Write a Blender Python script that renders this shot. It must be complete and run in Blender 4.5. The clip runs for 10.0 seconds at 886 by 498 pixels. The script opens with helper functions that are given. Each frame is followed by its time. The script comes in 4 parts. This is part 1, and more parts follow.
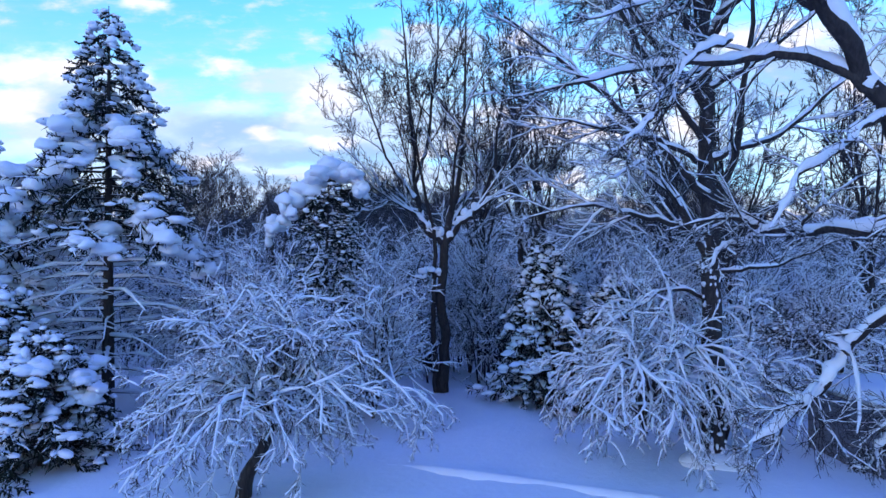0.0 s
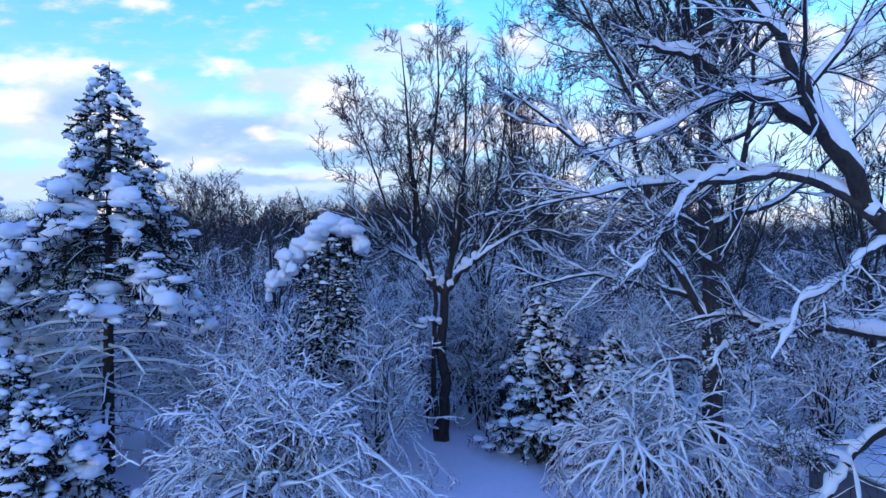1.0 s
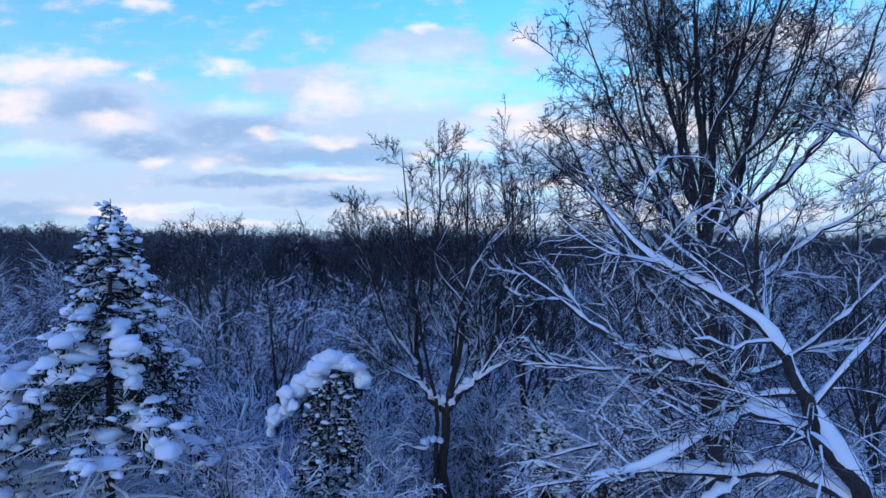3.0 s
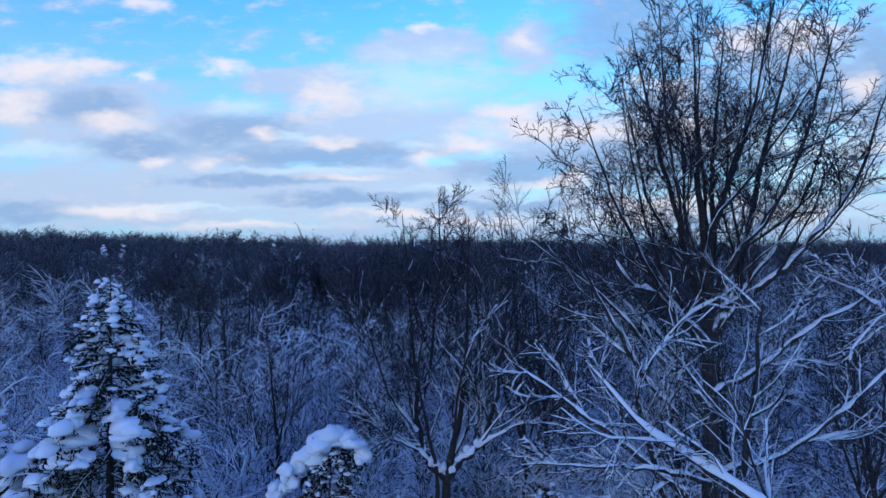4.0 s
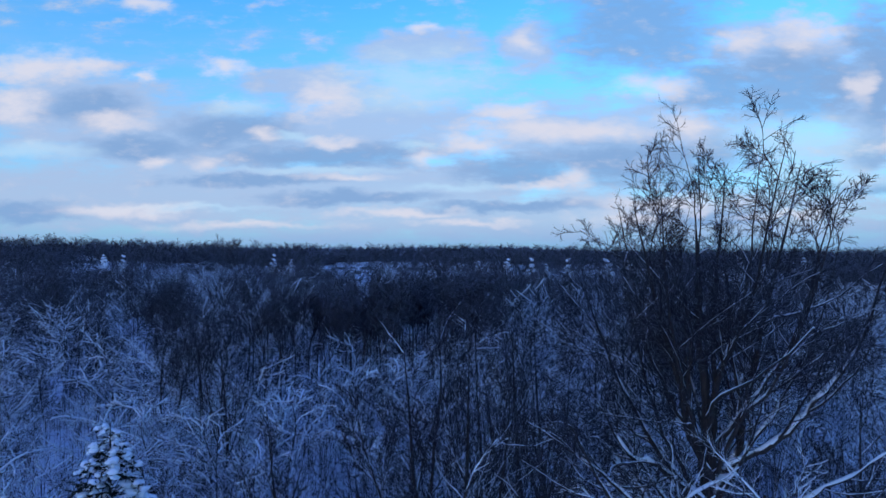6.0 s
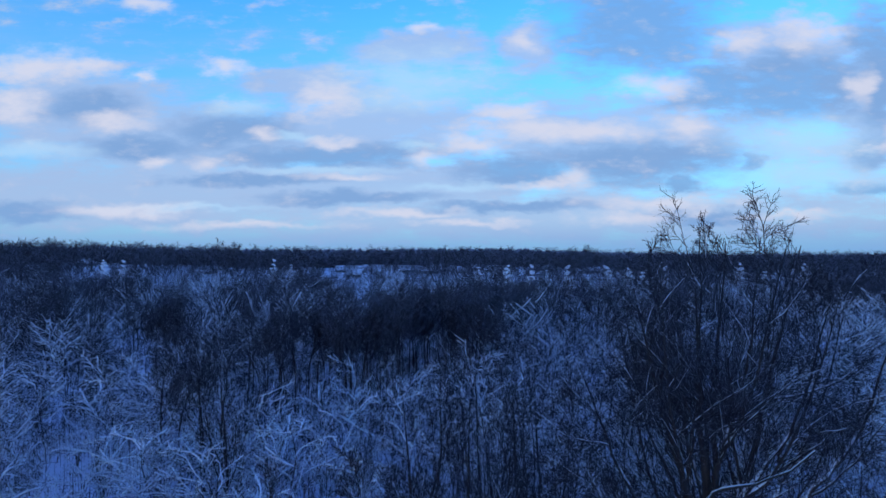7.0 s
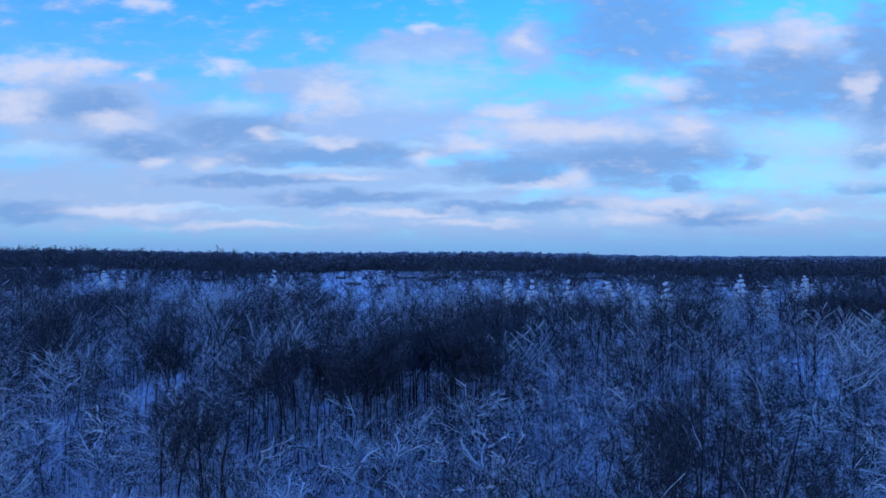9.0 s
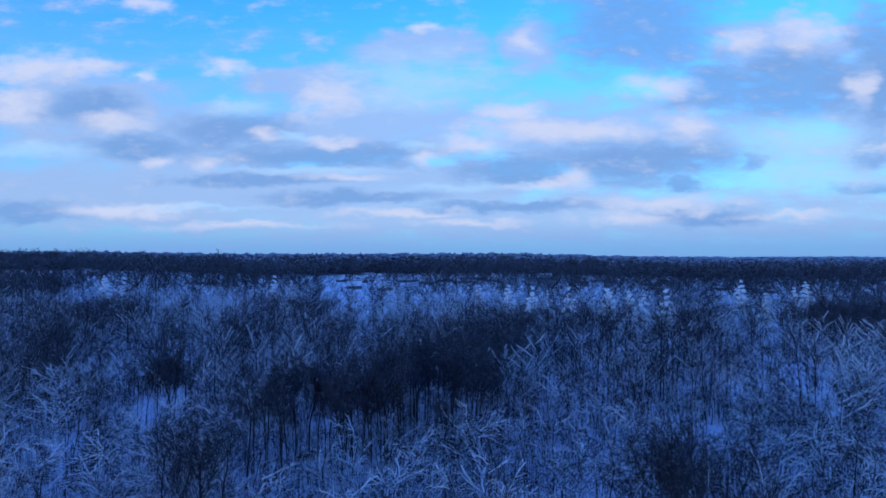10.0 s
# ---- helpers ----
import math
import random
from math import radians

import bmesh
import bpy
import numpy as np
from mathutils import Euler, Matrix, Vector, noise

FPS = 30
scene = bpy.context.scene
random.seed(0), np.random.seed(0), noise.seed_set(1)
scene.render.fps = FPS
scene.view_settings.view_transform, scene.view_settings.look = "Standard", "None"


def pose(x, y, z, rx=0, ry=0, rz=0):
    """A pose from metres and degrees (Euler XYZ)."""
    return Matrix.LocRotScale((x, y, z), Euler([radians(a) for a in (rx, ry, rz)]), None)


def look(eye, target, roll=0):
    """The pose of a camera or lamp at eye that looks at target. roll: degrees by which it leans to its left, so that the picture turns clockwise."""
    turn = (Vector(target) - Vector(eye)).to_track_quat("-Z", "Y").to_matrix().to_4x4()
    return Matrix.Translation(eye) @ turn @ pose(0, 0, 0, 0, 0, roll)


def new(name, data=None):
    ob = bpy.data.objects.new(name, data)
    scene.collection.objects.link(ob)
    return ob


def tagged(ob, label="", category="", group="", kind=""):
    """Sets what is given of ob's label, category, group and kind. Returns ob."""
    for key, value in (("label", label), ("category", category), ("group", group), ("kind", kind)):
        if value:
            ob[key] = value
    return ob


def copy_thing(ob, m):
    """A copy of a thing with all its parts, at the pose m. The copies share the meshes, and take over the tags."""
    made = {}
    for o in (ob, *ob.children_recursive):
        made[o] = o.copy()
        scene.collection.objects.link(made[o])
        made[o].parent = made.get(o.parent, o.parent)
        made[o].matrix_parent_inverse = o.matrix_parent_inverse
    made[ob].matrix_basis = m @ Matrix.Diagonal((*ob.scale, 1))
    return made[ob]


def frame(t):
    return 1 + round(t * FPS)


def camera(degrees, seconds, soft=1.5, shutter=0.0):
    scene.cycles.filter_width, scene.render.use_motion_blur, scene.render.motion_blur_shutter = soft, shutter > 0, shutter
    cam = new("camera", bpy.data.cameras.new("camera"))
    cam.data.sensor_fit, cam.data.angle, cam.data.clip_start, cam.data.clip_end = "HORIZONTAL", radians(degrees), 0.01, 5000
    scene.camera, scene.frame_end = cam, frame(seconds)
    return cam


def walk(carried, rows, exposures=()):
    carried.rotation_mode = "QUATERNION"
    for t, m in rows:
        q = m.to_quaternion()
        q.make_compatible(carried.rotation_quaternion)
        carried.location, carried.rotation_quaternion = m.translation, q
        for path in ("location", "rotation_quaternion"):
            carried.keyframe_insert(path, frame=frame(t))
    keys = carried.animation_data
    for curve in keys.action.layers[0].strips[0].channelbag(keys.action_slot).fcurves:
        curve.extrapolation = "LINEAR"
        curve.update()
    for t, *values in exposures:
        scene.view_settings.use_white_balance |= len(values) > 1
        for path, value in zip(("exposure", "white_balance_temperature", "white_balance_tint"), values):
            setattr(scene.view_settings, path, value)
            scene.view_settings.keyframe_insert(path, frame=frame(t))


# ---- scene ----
cam = camera(72.0, 10.0)
# seconds, height of the eye, turn: the camera climbs straight up
PATH = [
    (0.0, 6.0, 0.0), (0.5, 6.99, 0.0), (1.0, 8.08, 0.02), (1.5, 9.3, 0.12), (2.0, 10.57, 0.13), (2.5, 11.83, 0.13), (4.0, 16.05, 0.14), (4.5, 17.45, 0.15),
    (5.0, 18.77, 0.15), (5.5, 20.11, 0.15), (6.0, 21.48, 0.15), (7.5, 25.68, 0.15), (8.0, 27.18, 0.15), (8.5, 28.7, 0.15), (9.0, 30.14, 0.16), (9.5, 31.58, 0.18), (10.0, 32.95, 0.2),
]
EXPOSURES = [(0.0, 0.8, 7050, 14), (1.5, 0.68, 7150, 14), (2.5, 0.53, 7200, 13), (4.0, 0.3, 6900, 11), (4.5, 0.22, 6800, 11), (6.0, 0.06, 6450, 10), (7.5, 0.0, 6000, 10), (10.0, -0.02, 5600, 11)]
walk(cam, [(t, pose(0, 0, z, 90.55, 0, turn) @ pose(0, 0, 0, 0, 0, -0.2)) for t, z, turn in PATH], EXPOSURES)

# ---- light ----
SUN_ELEVATION, SUN_BEARING = 7.0, 215.0  # degrees; bearing clockwise from straight ahead
sun = new("sun", bpy.data.lights.new("sun", "SUN"))
sun.data.energy, sun.data.angle, sun.data.color = 0.2, radians(10), (1.0, 0.72, 0.62)
se, sb = radians(SUN_ELEVATION), radians(SUN_BEARING)
sun.matrix_world = look((math.sin(sb) * math.cos(se) * 50, math.cos(sb) * math.cos(se) * 50, math.sin(se) * 50), (0, 0, 0))


class Nodes:
    """Short hand for building node trees."""

    def __init__(self, tree):
        self.tree = tree
        tree.nodes.clear()

    def add(self, kind, inputs=(), **settings):
        node = self.tree.nodes.new(kind)
        for key, value in settings.items():
            setattr(node, key, value)
        for key, value in dict(inputs).items():
            if isinstance(value, bpy.types.NodeSocket):
                self.tree.links.new(value, node.inputs[key])
            else:
                node.inputs[key].default_value = value
        return node

    def math(self, op, a, b=0.0, c=0.0, clamp=False):
        return self.add("ShaderNodeMath", {0: a, 1: b, 2: c}, operation=op, use_clamp=clamp).outputs[0]

    def vec(self, op, a, b=(0, 0, 0), c=(0, 0, 0)):
        node = self.add("ShaderNodeVectorMath", {0: a, 1: b, 2: c}, operation=op)
        return node.outputs["Value"] if op == "LENGTH" else node.outputs["Vector"]

    def mix(self, f, a, b, blend="MIX"):
        node = self.add("ShaderNodeMix", data_type="RGBA", blend_type=blend)
        for i, value in ((0, f), (6, a), (7, b)):
            if isinstance(value, bpy.types.NodeSocket):
                self.tree.links.new(value, node.inputs[i])
            else:
                node.inputs[i].default_value = value
        return node.outputs[2]

    def noise(self, vector, scale, detail=3.0, rough=0.5):
        return self.add("ShaderNodeTexNoise", {"Vector": vector, "Scale": scale, "Detail": detail, "Roughness": rough}).outputs["Fac"]

    def smooth(self, value, lo, hi):
        return self.add("ShaderNodeMapRange", {"Value": value, "From Min": lo, "From Max": hi}, interpolation_type="SMOOTHSTEP").outputs[0]


def build_sky():
    world = bpy.data.worlds.new("world")
    scene.world, world.use_nodes = world, True
    n = Nodes(world.node_tree)
    way = n.add("ShaderNodeTexCoord").outputs["Generated"]
    xyz = n.add("ShaderNodeSeparateXYZ", {0: way})
    flat = n.math("SQRT", n.math("ADD", n.math("MULTIPLY", xyz.outputs[0], xyz.outputs[0]), n.math("MULTIPLY", xyz.outputs[1], xyz.outputs[1])))
    height = n.math("ARCTAN2", xyz.outputs[2], flat)
    sky = n.add("ShaderNodeTexSky", sky_type="NISHITA", sun_disc=False, sun_elevation=radians(SUN_ELEVATION), sun_rotation=radians(SUN_BEARING), air_density=1.0, dust_density=0.3, ozone_density=3.0)
    blue = n.mix(1.0, sky.outputs[0], SKY_TINT, "MULTIPLY")
    blue = n.vec("SCALE", blue)
    blue.node.inputs["Scale"].default_value = SKY_STRENGTH
    # paler, milky air low down; deep blue overhead
    haze = n.smooth(height, 0.42, 0.0)
    blue = n.mix(n.math("MULTIPLY", haze, 0.75), blue, SKY_LOW)
    blue = n.mix(n.smooth(height, 0.36, 0.75), blue, SKY_HIGH)
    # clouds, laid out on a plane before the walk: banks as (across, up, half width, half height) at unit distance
    ahead = n.math("MAXIMUM", n.math("ABSOLUTE", xyz.outputs[1]), 0.15)
    plane = n.add("ShaderNodeCombineXYZ", {0: n.math("DIVIDE", xyz.outputs[0], ahead), 1: n.math("DIVIDE", xyz.outputs[2], ahead), 2: 0.0}).outputs[0]

    def bend(scale, amount):
        colour = n.add("ShaderNodeTexNoise", {"Vector": n.vec("MULTIPLY", plane, (1, 2.0, 1)), "Scale": scale, "Detail": 3.0, "Roughness": 0.55}).outputs["Color"]
        return n.vec("MULTIPLY", n.vec("SUBTRACT", colour, (0.5, 0.5, 0.5)), amount)

    bent = n.vec("ADD", n.vec("ADD", plane, bend(6.0, (0.12, 0.045, 0))), bend(22.0, (0.05, 0.024, 0)))
    fluff = n.math("SUBTRACT", n.noise(n.vec("MULTIPLY", plane, (1, 2.2, 1)), 17.0, 6.0, 0.6), 0.5)
    streak = n.math("SUBTRACT", n.noise(n.vec("MULTIPLY", plane, (1, 5.5, 1)), 5.0, 6.0, 0.6), 0.5)

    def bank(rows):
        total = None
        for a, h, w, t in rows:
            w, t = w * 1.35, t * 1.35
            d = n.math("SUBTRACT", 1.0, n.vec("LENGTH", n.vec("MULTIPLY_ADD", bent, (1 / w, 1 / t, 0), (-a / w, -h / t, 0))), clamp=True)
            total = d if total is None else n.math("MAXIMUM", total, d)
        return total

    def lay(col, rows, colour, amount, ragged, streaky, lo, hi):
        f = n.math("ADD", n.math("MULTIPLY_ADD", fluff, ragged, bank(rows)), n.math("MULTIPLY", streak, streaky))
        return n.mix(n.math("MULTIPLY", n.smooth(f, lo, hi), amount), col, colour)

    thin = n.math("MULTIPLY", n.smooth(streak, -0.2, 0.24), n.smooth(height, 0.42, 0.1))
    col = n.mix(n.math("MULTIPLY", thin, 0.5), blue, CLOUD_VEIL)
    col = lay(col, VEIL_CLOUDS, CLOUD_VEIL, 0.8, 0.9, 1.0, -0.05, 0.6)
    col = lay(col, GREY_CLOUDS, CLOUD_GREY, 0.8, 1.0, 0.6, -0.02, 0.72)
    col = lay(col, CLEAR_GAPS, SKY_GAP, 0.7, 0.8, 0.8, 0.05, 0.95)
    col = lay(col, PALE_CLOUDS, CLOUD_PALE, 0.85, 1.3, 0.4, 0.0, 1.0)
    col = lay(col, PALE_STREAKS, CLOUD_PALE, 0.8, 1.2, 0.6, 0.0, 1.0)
    col = n.mix(n.math("MULTIPLY", n.smooth(height, 0.062, 0.0), 0.75), col, SKY_RIM)
    col = n.mix(n.smooth(height, 0.0, -0.02), col, (0.05, 0.08, 0.16, 1))
    back = n.add("ShaderNodeBackground", {"Color": col, "Strength": 1.0})
    n.add("ShaderNodeOutputWorld", {"Surface": back.outputs[0]})


SKY_TINT, SKY_STRENGTH = (0.45, 1.05, 1.35, 1), 0.32
SKY_LOW, SKY_HIGH = (0.33, 0.5, 0.78, 1), (0.056, 0.165, 0.81, 1)
CLOUD_VEIL, CLOUD_GREY, CLOUD_PALE, SKY_RIM, SKY_GAP = (0.4, 0.51, 0.74, 1), (0.2, 0.36, 0.64, 1), (0.72, 0.71, 0.8, 1), (0.17, 0.36, 0.68, 1), (0.47, 0.7, 0.92, 1)
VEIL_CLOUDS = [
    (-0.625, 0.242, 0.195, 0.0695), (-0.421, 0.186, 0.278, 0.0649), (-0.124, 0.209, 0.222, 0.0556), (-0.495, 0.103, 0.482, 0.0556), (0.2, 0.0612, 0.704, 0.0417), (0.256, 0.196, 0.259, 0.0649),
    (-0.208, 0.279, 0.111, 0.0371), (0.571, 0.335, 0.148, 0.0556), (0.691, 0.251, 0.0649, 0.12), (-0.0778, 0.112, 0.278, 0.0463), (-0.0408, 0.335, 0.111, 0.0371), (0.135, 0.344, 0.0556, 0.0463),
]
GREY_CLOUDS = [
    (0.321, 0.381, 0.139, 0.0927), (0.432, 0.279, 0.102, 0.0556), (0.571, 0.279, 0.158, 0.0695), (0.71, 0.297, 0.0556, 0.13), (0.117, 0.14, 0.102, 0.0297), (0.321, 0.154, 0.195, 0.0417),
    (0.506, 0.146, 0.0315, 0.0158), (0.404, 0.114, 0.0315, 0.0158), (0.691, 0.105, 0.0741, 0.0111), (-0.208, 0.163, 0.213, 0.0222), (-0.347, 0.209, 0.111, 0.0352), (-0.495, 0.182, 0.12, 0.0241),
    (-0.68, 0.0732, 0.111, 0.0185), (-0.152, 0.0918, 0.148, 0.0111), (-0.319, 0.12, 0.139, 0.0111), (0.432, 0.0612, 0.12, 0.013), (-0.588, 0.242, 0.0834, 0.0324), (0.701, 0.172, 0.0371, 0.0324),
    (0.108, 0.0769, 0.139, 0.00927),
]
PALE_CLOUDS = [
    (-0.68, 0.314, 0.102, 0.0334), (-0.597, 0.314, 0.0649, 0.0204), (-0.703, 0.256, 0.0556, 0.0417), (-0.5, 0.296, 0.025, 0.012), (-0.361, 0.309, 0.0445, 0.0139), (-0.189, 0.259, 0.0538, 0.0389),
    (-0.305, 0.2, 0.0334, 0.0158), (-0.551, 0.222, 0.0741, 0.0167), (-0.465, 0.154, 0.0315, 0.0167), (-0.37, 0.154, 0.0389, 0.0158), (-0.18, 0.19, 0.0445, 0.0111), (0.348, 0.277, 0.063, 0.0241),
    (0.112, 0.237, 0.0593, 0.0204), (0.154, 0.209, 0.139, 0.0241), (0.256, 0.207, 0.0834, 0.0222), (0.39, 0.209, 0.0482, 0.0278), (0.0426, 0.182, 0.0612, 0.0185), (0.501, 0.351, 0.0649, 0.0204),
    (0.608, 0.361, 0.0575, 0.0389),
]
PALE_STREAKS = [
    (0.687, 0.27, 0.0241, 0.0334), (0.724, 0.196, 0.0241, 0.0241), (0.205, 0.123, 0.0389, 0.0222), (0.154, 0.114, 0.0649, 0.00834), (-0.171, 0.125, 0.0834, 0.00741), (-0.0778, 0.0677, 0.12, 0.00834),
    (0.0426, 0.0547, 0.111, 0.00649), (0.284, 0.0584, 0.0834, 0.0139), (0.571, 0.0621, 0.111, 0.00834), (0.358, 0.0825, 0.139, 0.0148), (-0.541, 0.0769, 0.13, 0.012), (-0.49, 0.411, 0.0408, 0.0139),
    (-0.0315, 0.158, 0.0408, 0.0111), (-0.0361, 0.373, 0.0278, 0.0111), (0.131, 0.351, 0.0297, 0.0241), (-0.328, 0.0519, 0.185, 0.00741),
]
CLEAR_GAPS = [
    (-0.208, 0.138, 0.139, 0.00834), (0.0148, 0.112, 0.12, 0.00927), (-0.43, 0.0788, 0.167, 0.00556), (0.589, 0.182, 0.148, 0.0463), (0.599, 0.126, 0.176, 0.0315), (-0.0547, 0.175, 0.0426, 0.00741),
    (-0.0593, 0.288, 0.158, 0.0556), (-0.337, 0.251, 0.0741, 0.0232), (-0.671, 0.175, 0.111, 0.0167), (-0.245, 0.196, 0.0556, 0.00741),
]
build_sky()


# ---- materials ----
def material(name, build):
    mat = bpy.data.materials.new(name)
    mat.use_nodes = True
    n = Nodes(mat.node_tree)
    inputs = build(n)
    shader = n.add("ShaderNodeBsdfPrincipled", inputs)
    n.add("ShaderNodeOutputMaterial", {"Surface": shader.outputs[0]})
    return mat


def place(n):
    return n.add("ShaderNodeTexCoord").outputs["Object"]


def snow_color(n, where):
    grain = n.noise(where, 0.8, 4.0)
    return n.mix(grain, (0.78, 0.8, 0.84, 1), (0.88, 0.89, 0.9, 1))


def snow_nodes(n):
    where = n.add("ShaderNodeNewGeometry").outputs["Position"]
    lumps = n.math("ADD", n.noise(where, 5.0, 4.0), n.math("MULTIPLY", n.noise(where, 60.0, 2.0), 0.25))
    bump = n.add("ShaderNodeBump", {"Height": lumps, "Strength": 0.35, "Distance": 0.06})
    return {"Base Color": snow_color(n, where), "Roughness": 0.75, "Normal": bump.outputs[0], "Specular IOR Level": 0.25}


def bark_nodes(dark, light, snow_from, snow_to, amount):
    """Bark, with snow lying where the surface looks up."""

    def build(n):
        geo = n.add("ShaderNodeNewGeometry")
        where = geo.outputs["Position"]
        furrow = n.noise(n.vec("MULTIPLY", where, (9, 9, 1.6)), 1.6, 5.0, 0.65)
        bark = n.mix(n.smooth(furrow, 0.3, 0.75), dark, light)
        tone = n.add("ShaderNodeObjectInfo").outputs["Random"]
        bark = n.mix(n.math("MULTIPLY", tone, 0.5), bark, n.mix(0.5, dark, (0.02, 0.016, 0.018, 1)))
        up = n.add("ShaderNodeSeparateXYZ", {0: geo.outputs["Normal"]}).outputs[2]
        patch = n.math("MULTIPLY", n.math("SUBTRACT", n.noise(where, 2.3, 4.0, 0.6), 0.5), 0.9)
        lies = n.math("MULTIPLY", n.smooth(n.math("ADD", up, patch), snow_from, snow_to), amount)
        bump = n.add("ShaderNodeBump", {"Height": furrow, "Strength": 0.6, "Distance": 0.03})
        return {"Base Color": n.mix(lies, bark, snow_color(n, where)), "Roughness": 0.85, "Normal": bump.outputs[0], "Specular IOR Level": 0.2}

    return build


SNOW = material("snow", snow_nodes)
BARK = material("bark", bark_nodes((0.026, 0.021, 0.021, 1), (0.075, 0.06, 0.055, 1), 0.35, 0.75, 0.9))
TWIG = material("bare_twigs", bark_nodes((0.018, 0.014, 0.018, 1), (0.052, 0.04, 0.045, 1), 0.6, 1.15, 0.42))
FROSTED = material("snowy_twigs", bark_nodes((0.018, 0.014, 0.014, 1), (0.045, 0.035, 0.032, 1), -0.15, 0.35, 1.0))
DUSTED = material("dusted_twigs", bark_nodes((0.016, 0.012, 0.012, 1), (0.04, 0.03, 0.028, 1), 0.25, 0.7, 0.95))
NEEDLE = material("needles", bark_nodes((0.008, 0.013, 0.01, 1), (0.022, 0.032, 0.022, 1), 0.7, 1.1, 0.7))
# canopy bark lifted towards purple-grey: the haze of distance is in its colour
CANOPY = material("far_canopy", bark_nodes((0.035, 0.03, 0.036, 1), (0.08, 0.066, 0.075, 1), 0.55, 1.25, 0.55))
WALL = material("painted_siding", lambda n: {"Base Color": n.mix(n.noise(place(n), 3.0, 5.0), (0.09, 0.1, 0.13, 1), (0.14, 0.15, 0.18, 1)), "Roughness": 0.7})
DARK = material("dark_glass", lambda n: {"Base Color": (0.015, 0.018, 0.025, 1), "Roughness": 0.12})
TRIM = material("white_trim", lambda n: {"Base Color": n.mix(n.noise(place(n), 6.0), (0.5, 0.5, 0.5, 1), (0.68, 0.67, 0.66, 1)), "Roughness": 0.6})
BRICK = material("house_wall", lambda n: {"Base Color": n.mix(n.add("ShaderNodeObjectInfo").outputs["Random"], (0.12, 0.11, 0.11, 1), (0.34, 0.33, 0.33, 1)), "Roughness": 0.85})


# ---- mesh tools ----
def unit(v):
    return v / np.maximum(np.linalg.norm(v, axis=-1, keepdims=True), 1e-9)


def curve(points, n):
    """A smooth line of n points through a few (x, y, z, radius)."""
    a = np.array(points, float)
    m = len(a)
    a = np.vstack([2 * a[0] - a[1], a, 2 * a[-1] - a[-2]])
    s = np.linspace(0, m - 1, n)
    i = np.minimum(s.astype(int), m - 2)
    f = (s - i)[:, None]
    p0, p1, p2, p3 = a[i], a[i + 1], a[i + 2], a[i + 3]
    q = 0.5 * (2 * p1 + (p2 - p0) * f + (2 * p0 - 5 * p1 + 4 * p2 - p3) * f**2 + (3 * p1 - p0 - 3 * p2 + p3) * f**3)
    return q[None, :, :3], np.maximum(q[None, :, 3], 0.004)


def shoots(g, P, R, k, span, angle, ratio, n, wiggle, up, thin, least=0.006, flat=0.0, fade=0.5):
    """k side shoots on every branch: batches of lines (N, n, 3) with radii (N, n)."""
    N, m = P.shape[:2]
    who = np.repeat(np.arange(N), k)
    t = (np.tile(np.arange(k), N) + g.random(N * k)) / k
    t = span[0] + (span[1] - span[0]) * t
    s = np.minimum(t, 0.999) * (m - 1)
    i = s.astype(int)
    f = (s - i)[:, None]
    base = P[who, i] * (1 - f) + P[who, i + 1] * f
    way = unit(P[who, i + 1] - P[who, i])
    rad = R[who, i] * (1 - f[:, 0]) + R[who, i + 1] * f[:, 0]
    long = np.linalg.norm(np.diff(P, axis=1), axis=2).sum(1)[who]
    long = long * ratio * (1 - fade * (t - span[0]) / (span[1] - span[0])) * g.uniform(0.65, 1.25, N * k)
    side = g.normal(size=(N * k, 3))
    side[:, 2] *= 1 - flat
    side = unit(side - (side * way).sum(1, keepdims=True) * way)
    a = np.radians(g.uniform(*angle, N * k))[:, None]
    d = np.cos(a) * way + np.sin(a) * side
    pts = [base]
    for _ in range(n - 1):
        d = unit(d + wiggle * g.normal(size=d.shape) + np.array([0, 0, up]))
        pts.append(pts[-1] + d * (long / (n - 1))[:, None])
    r0 = np.maximum(rad * thin * g.uniform(0.8, 1.1, N * k), least)
    return np.stack(pts, 1), np.maximum(r0[:, None] * np.linspace(1, 0.3, n)[None], least * 0.6)


def tube(P, R, sides, turn=0.0):
    """Vertices and quads of tubes along a batch of lines."""
    N, n = P.shape[:2]
    T = unit(np.gradient(P, axis=1))
    ref = np.where(np.abs(T[:, :1, 2:]) > 0.8, np.array([1.0, 0.0, 0.0]), np.array([0.0, 0.0, 1.0]))
    U = unit(np.cross(T, np.broadcast_to(ref, T.shape)))
    W = np.cross(U, T)
    a = np.arange(sides) * 2 * np.pi / sides + turn
    V = P[:, :, None] + R[:, :, None, None] * (np.cos(a)[:, None] * U[:, :, None] + np.sin(a)[:, None] * W[:, :, None])
    i = np.arange(N * n).reshape(N, n)[:, :-1, None] * sides
    j, k = np.arange(sides), (np.arange(sides) + 1) % sides
    F = np.stack([i + j, i + k, i + sides + k, i + sides + j], -1)
    return V.reshape(-1, 3), F.reshape(-1, 4)


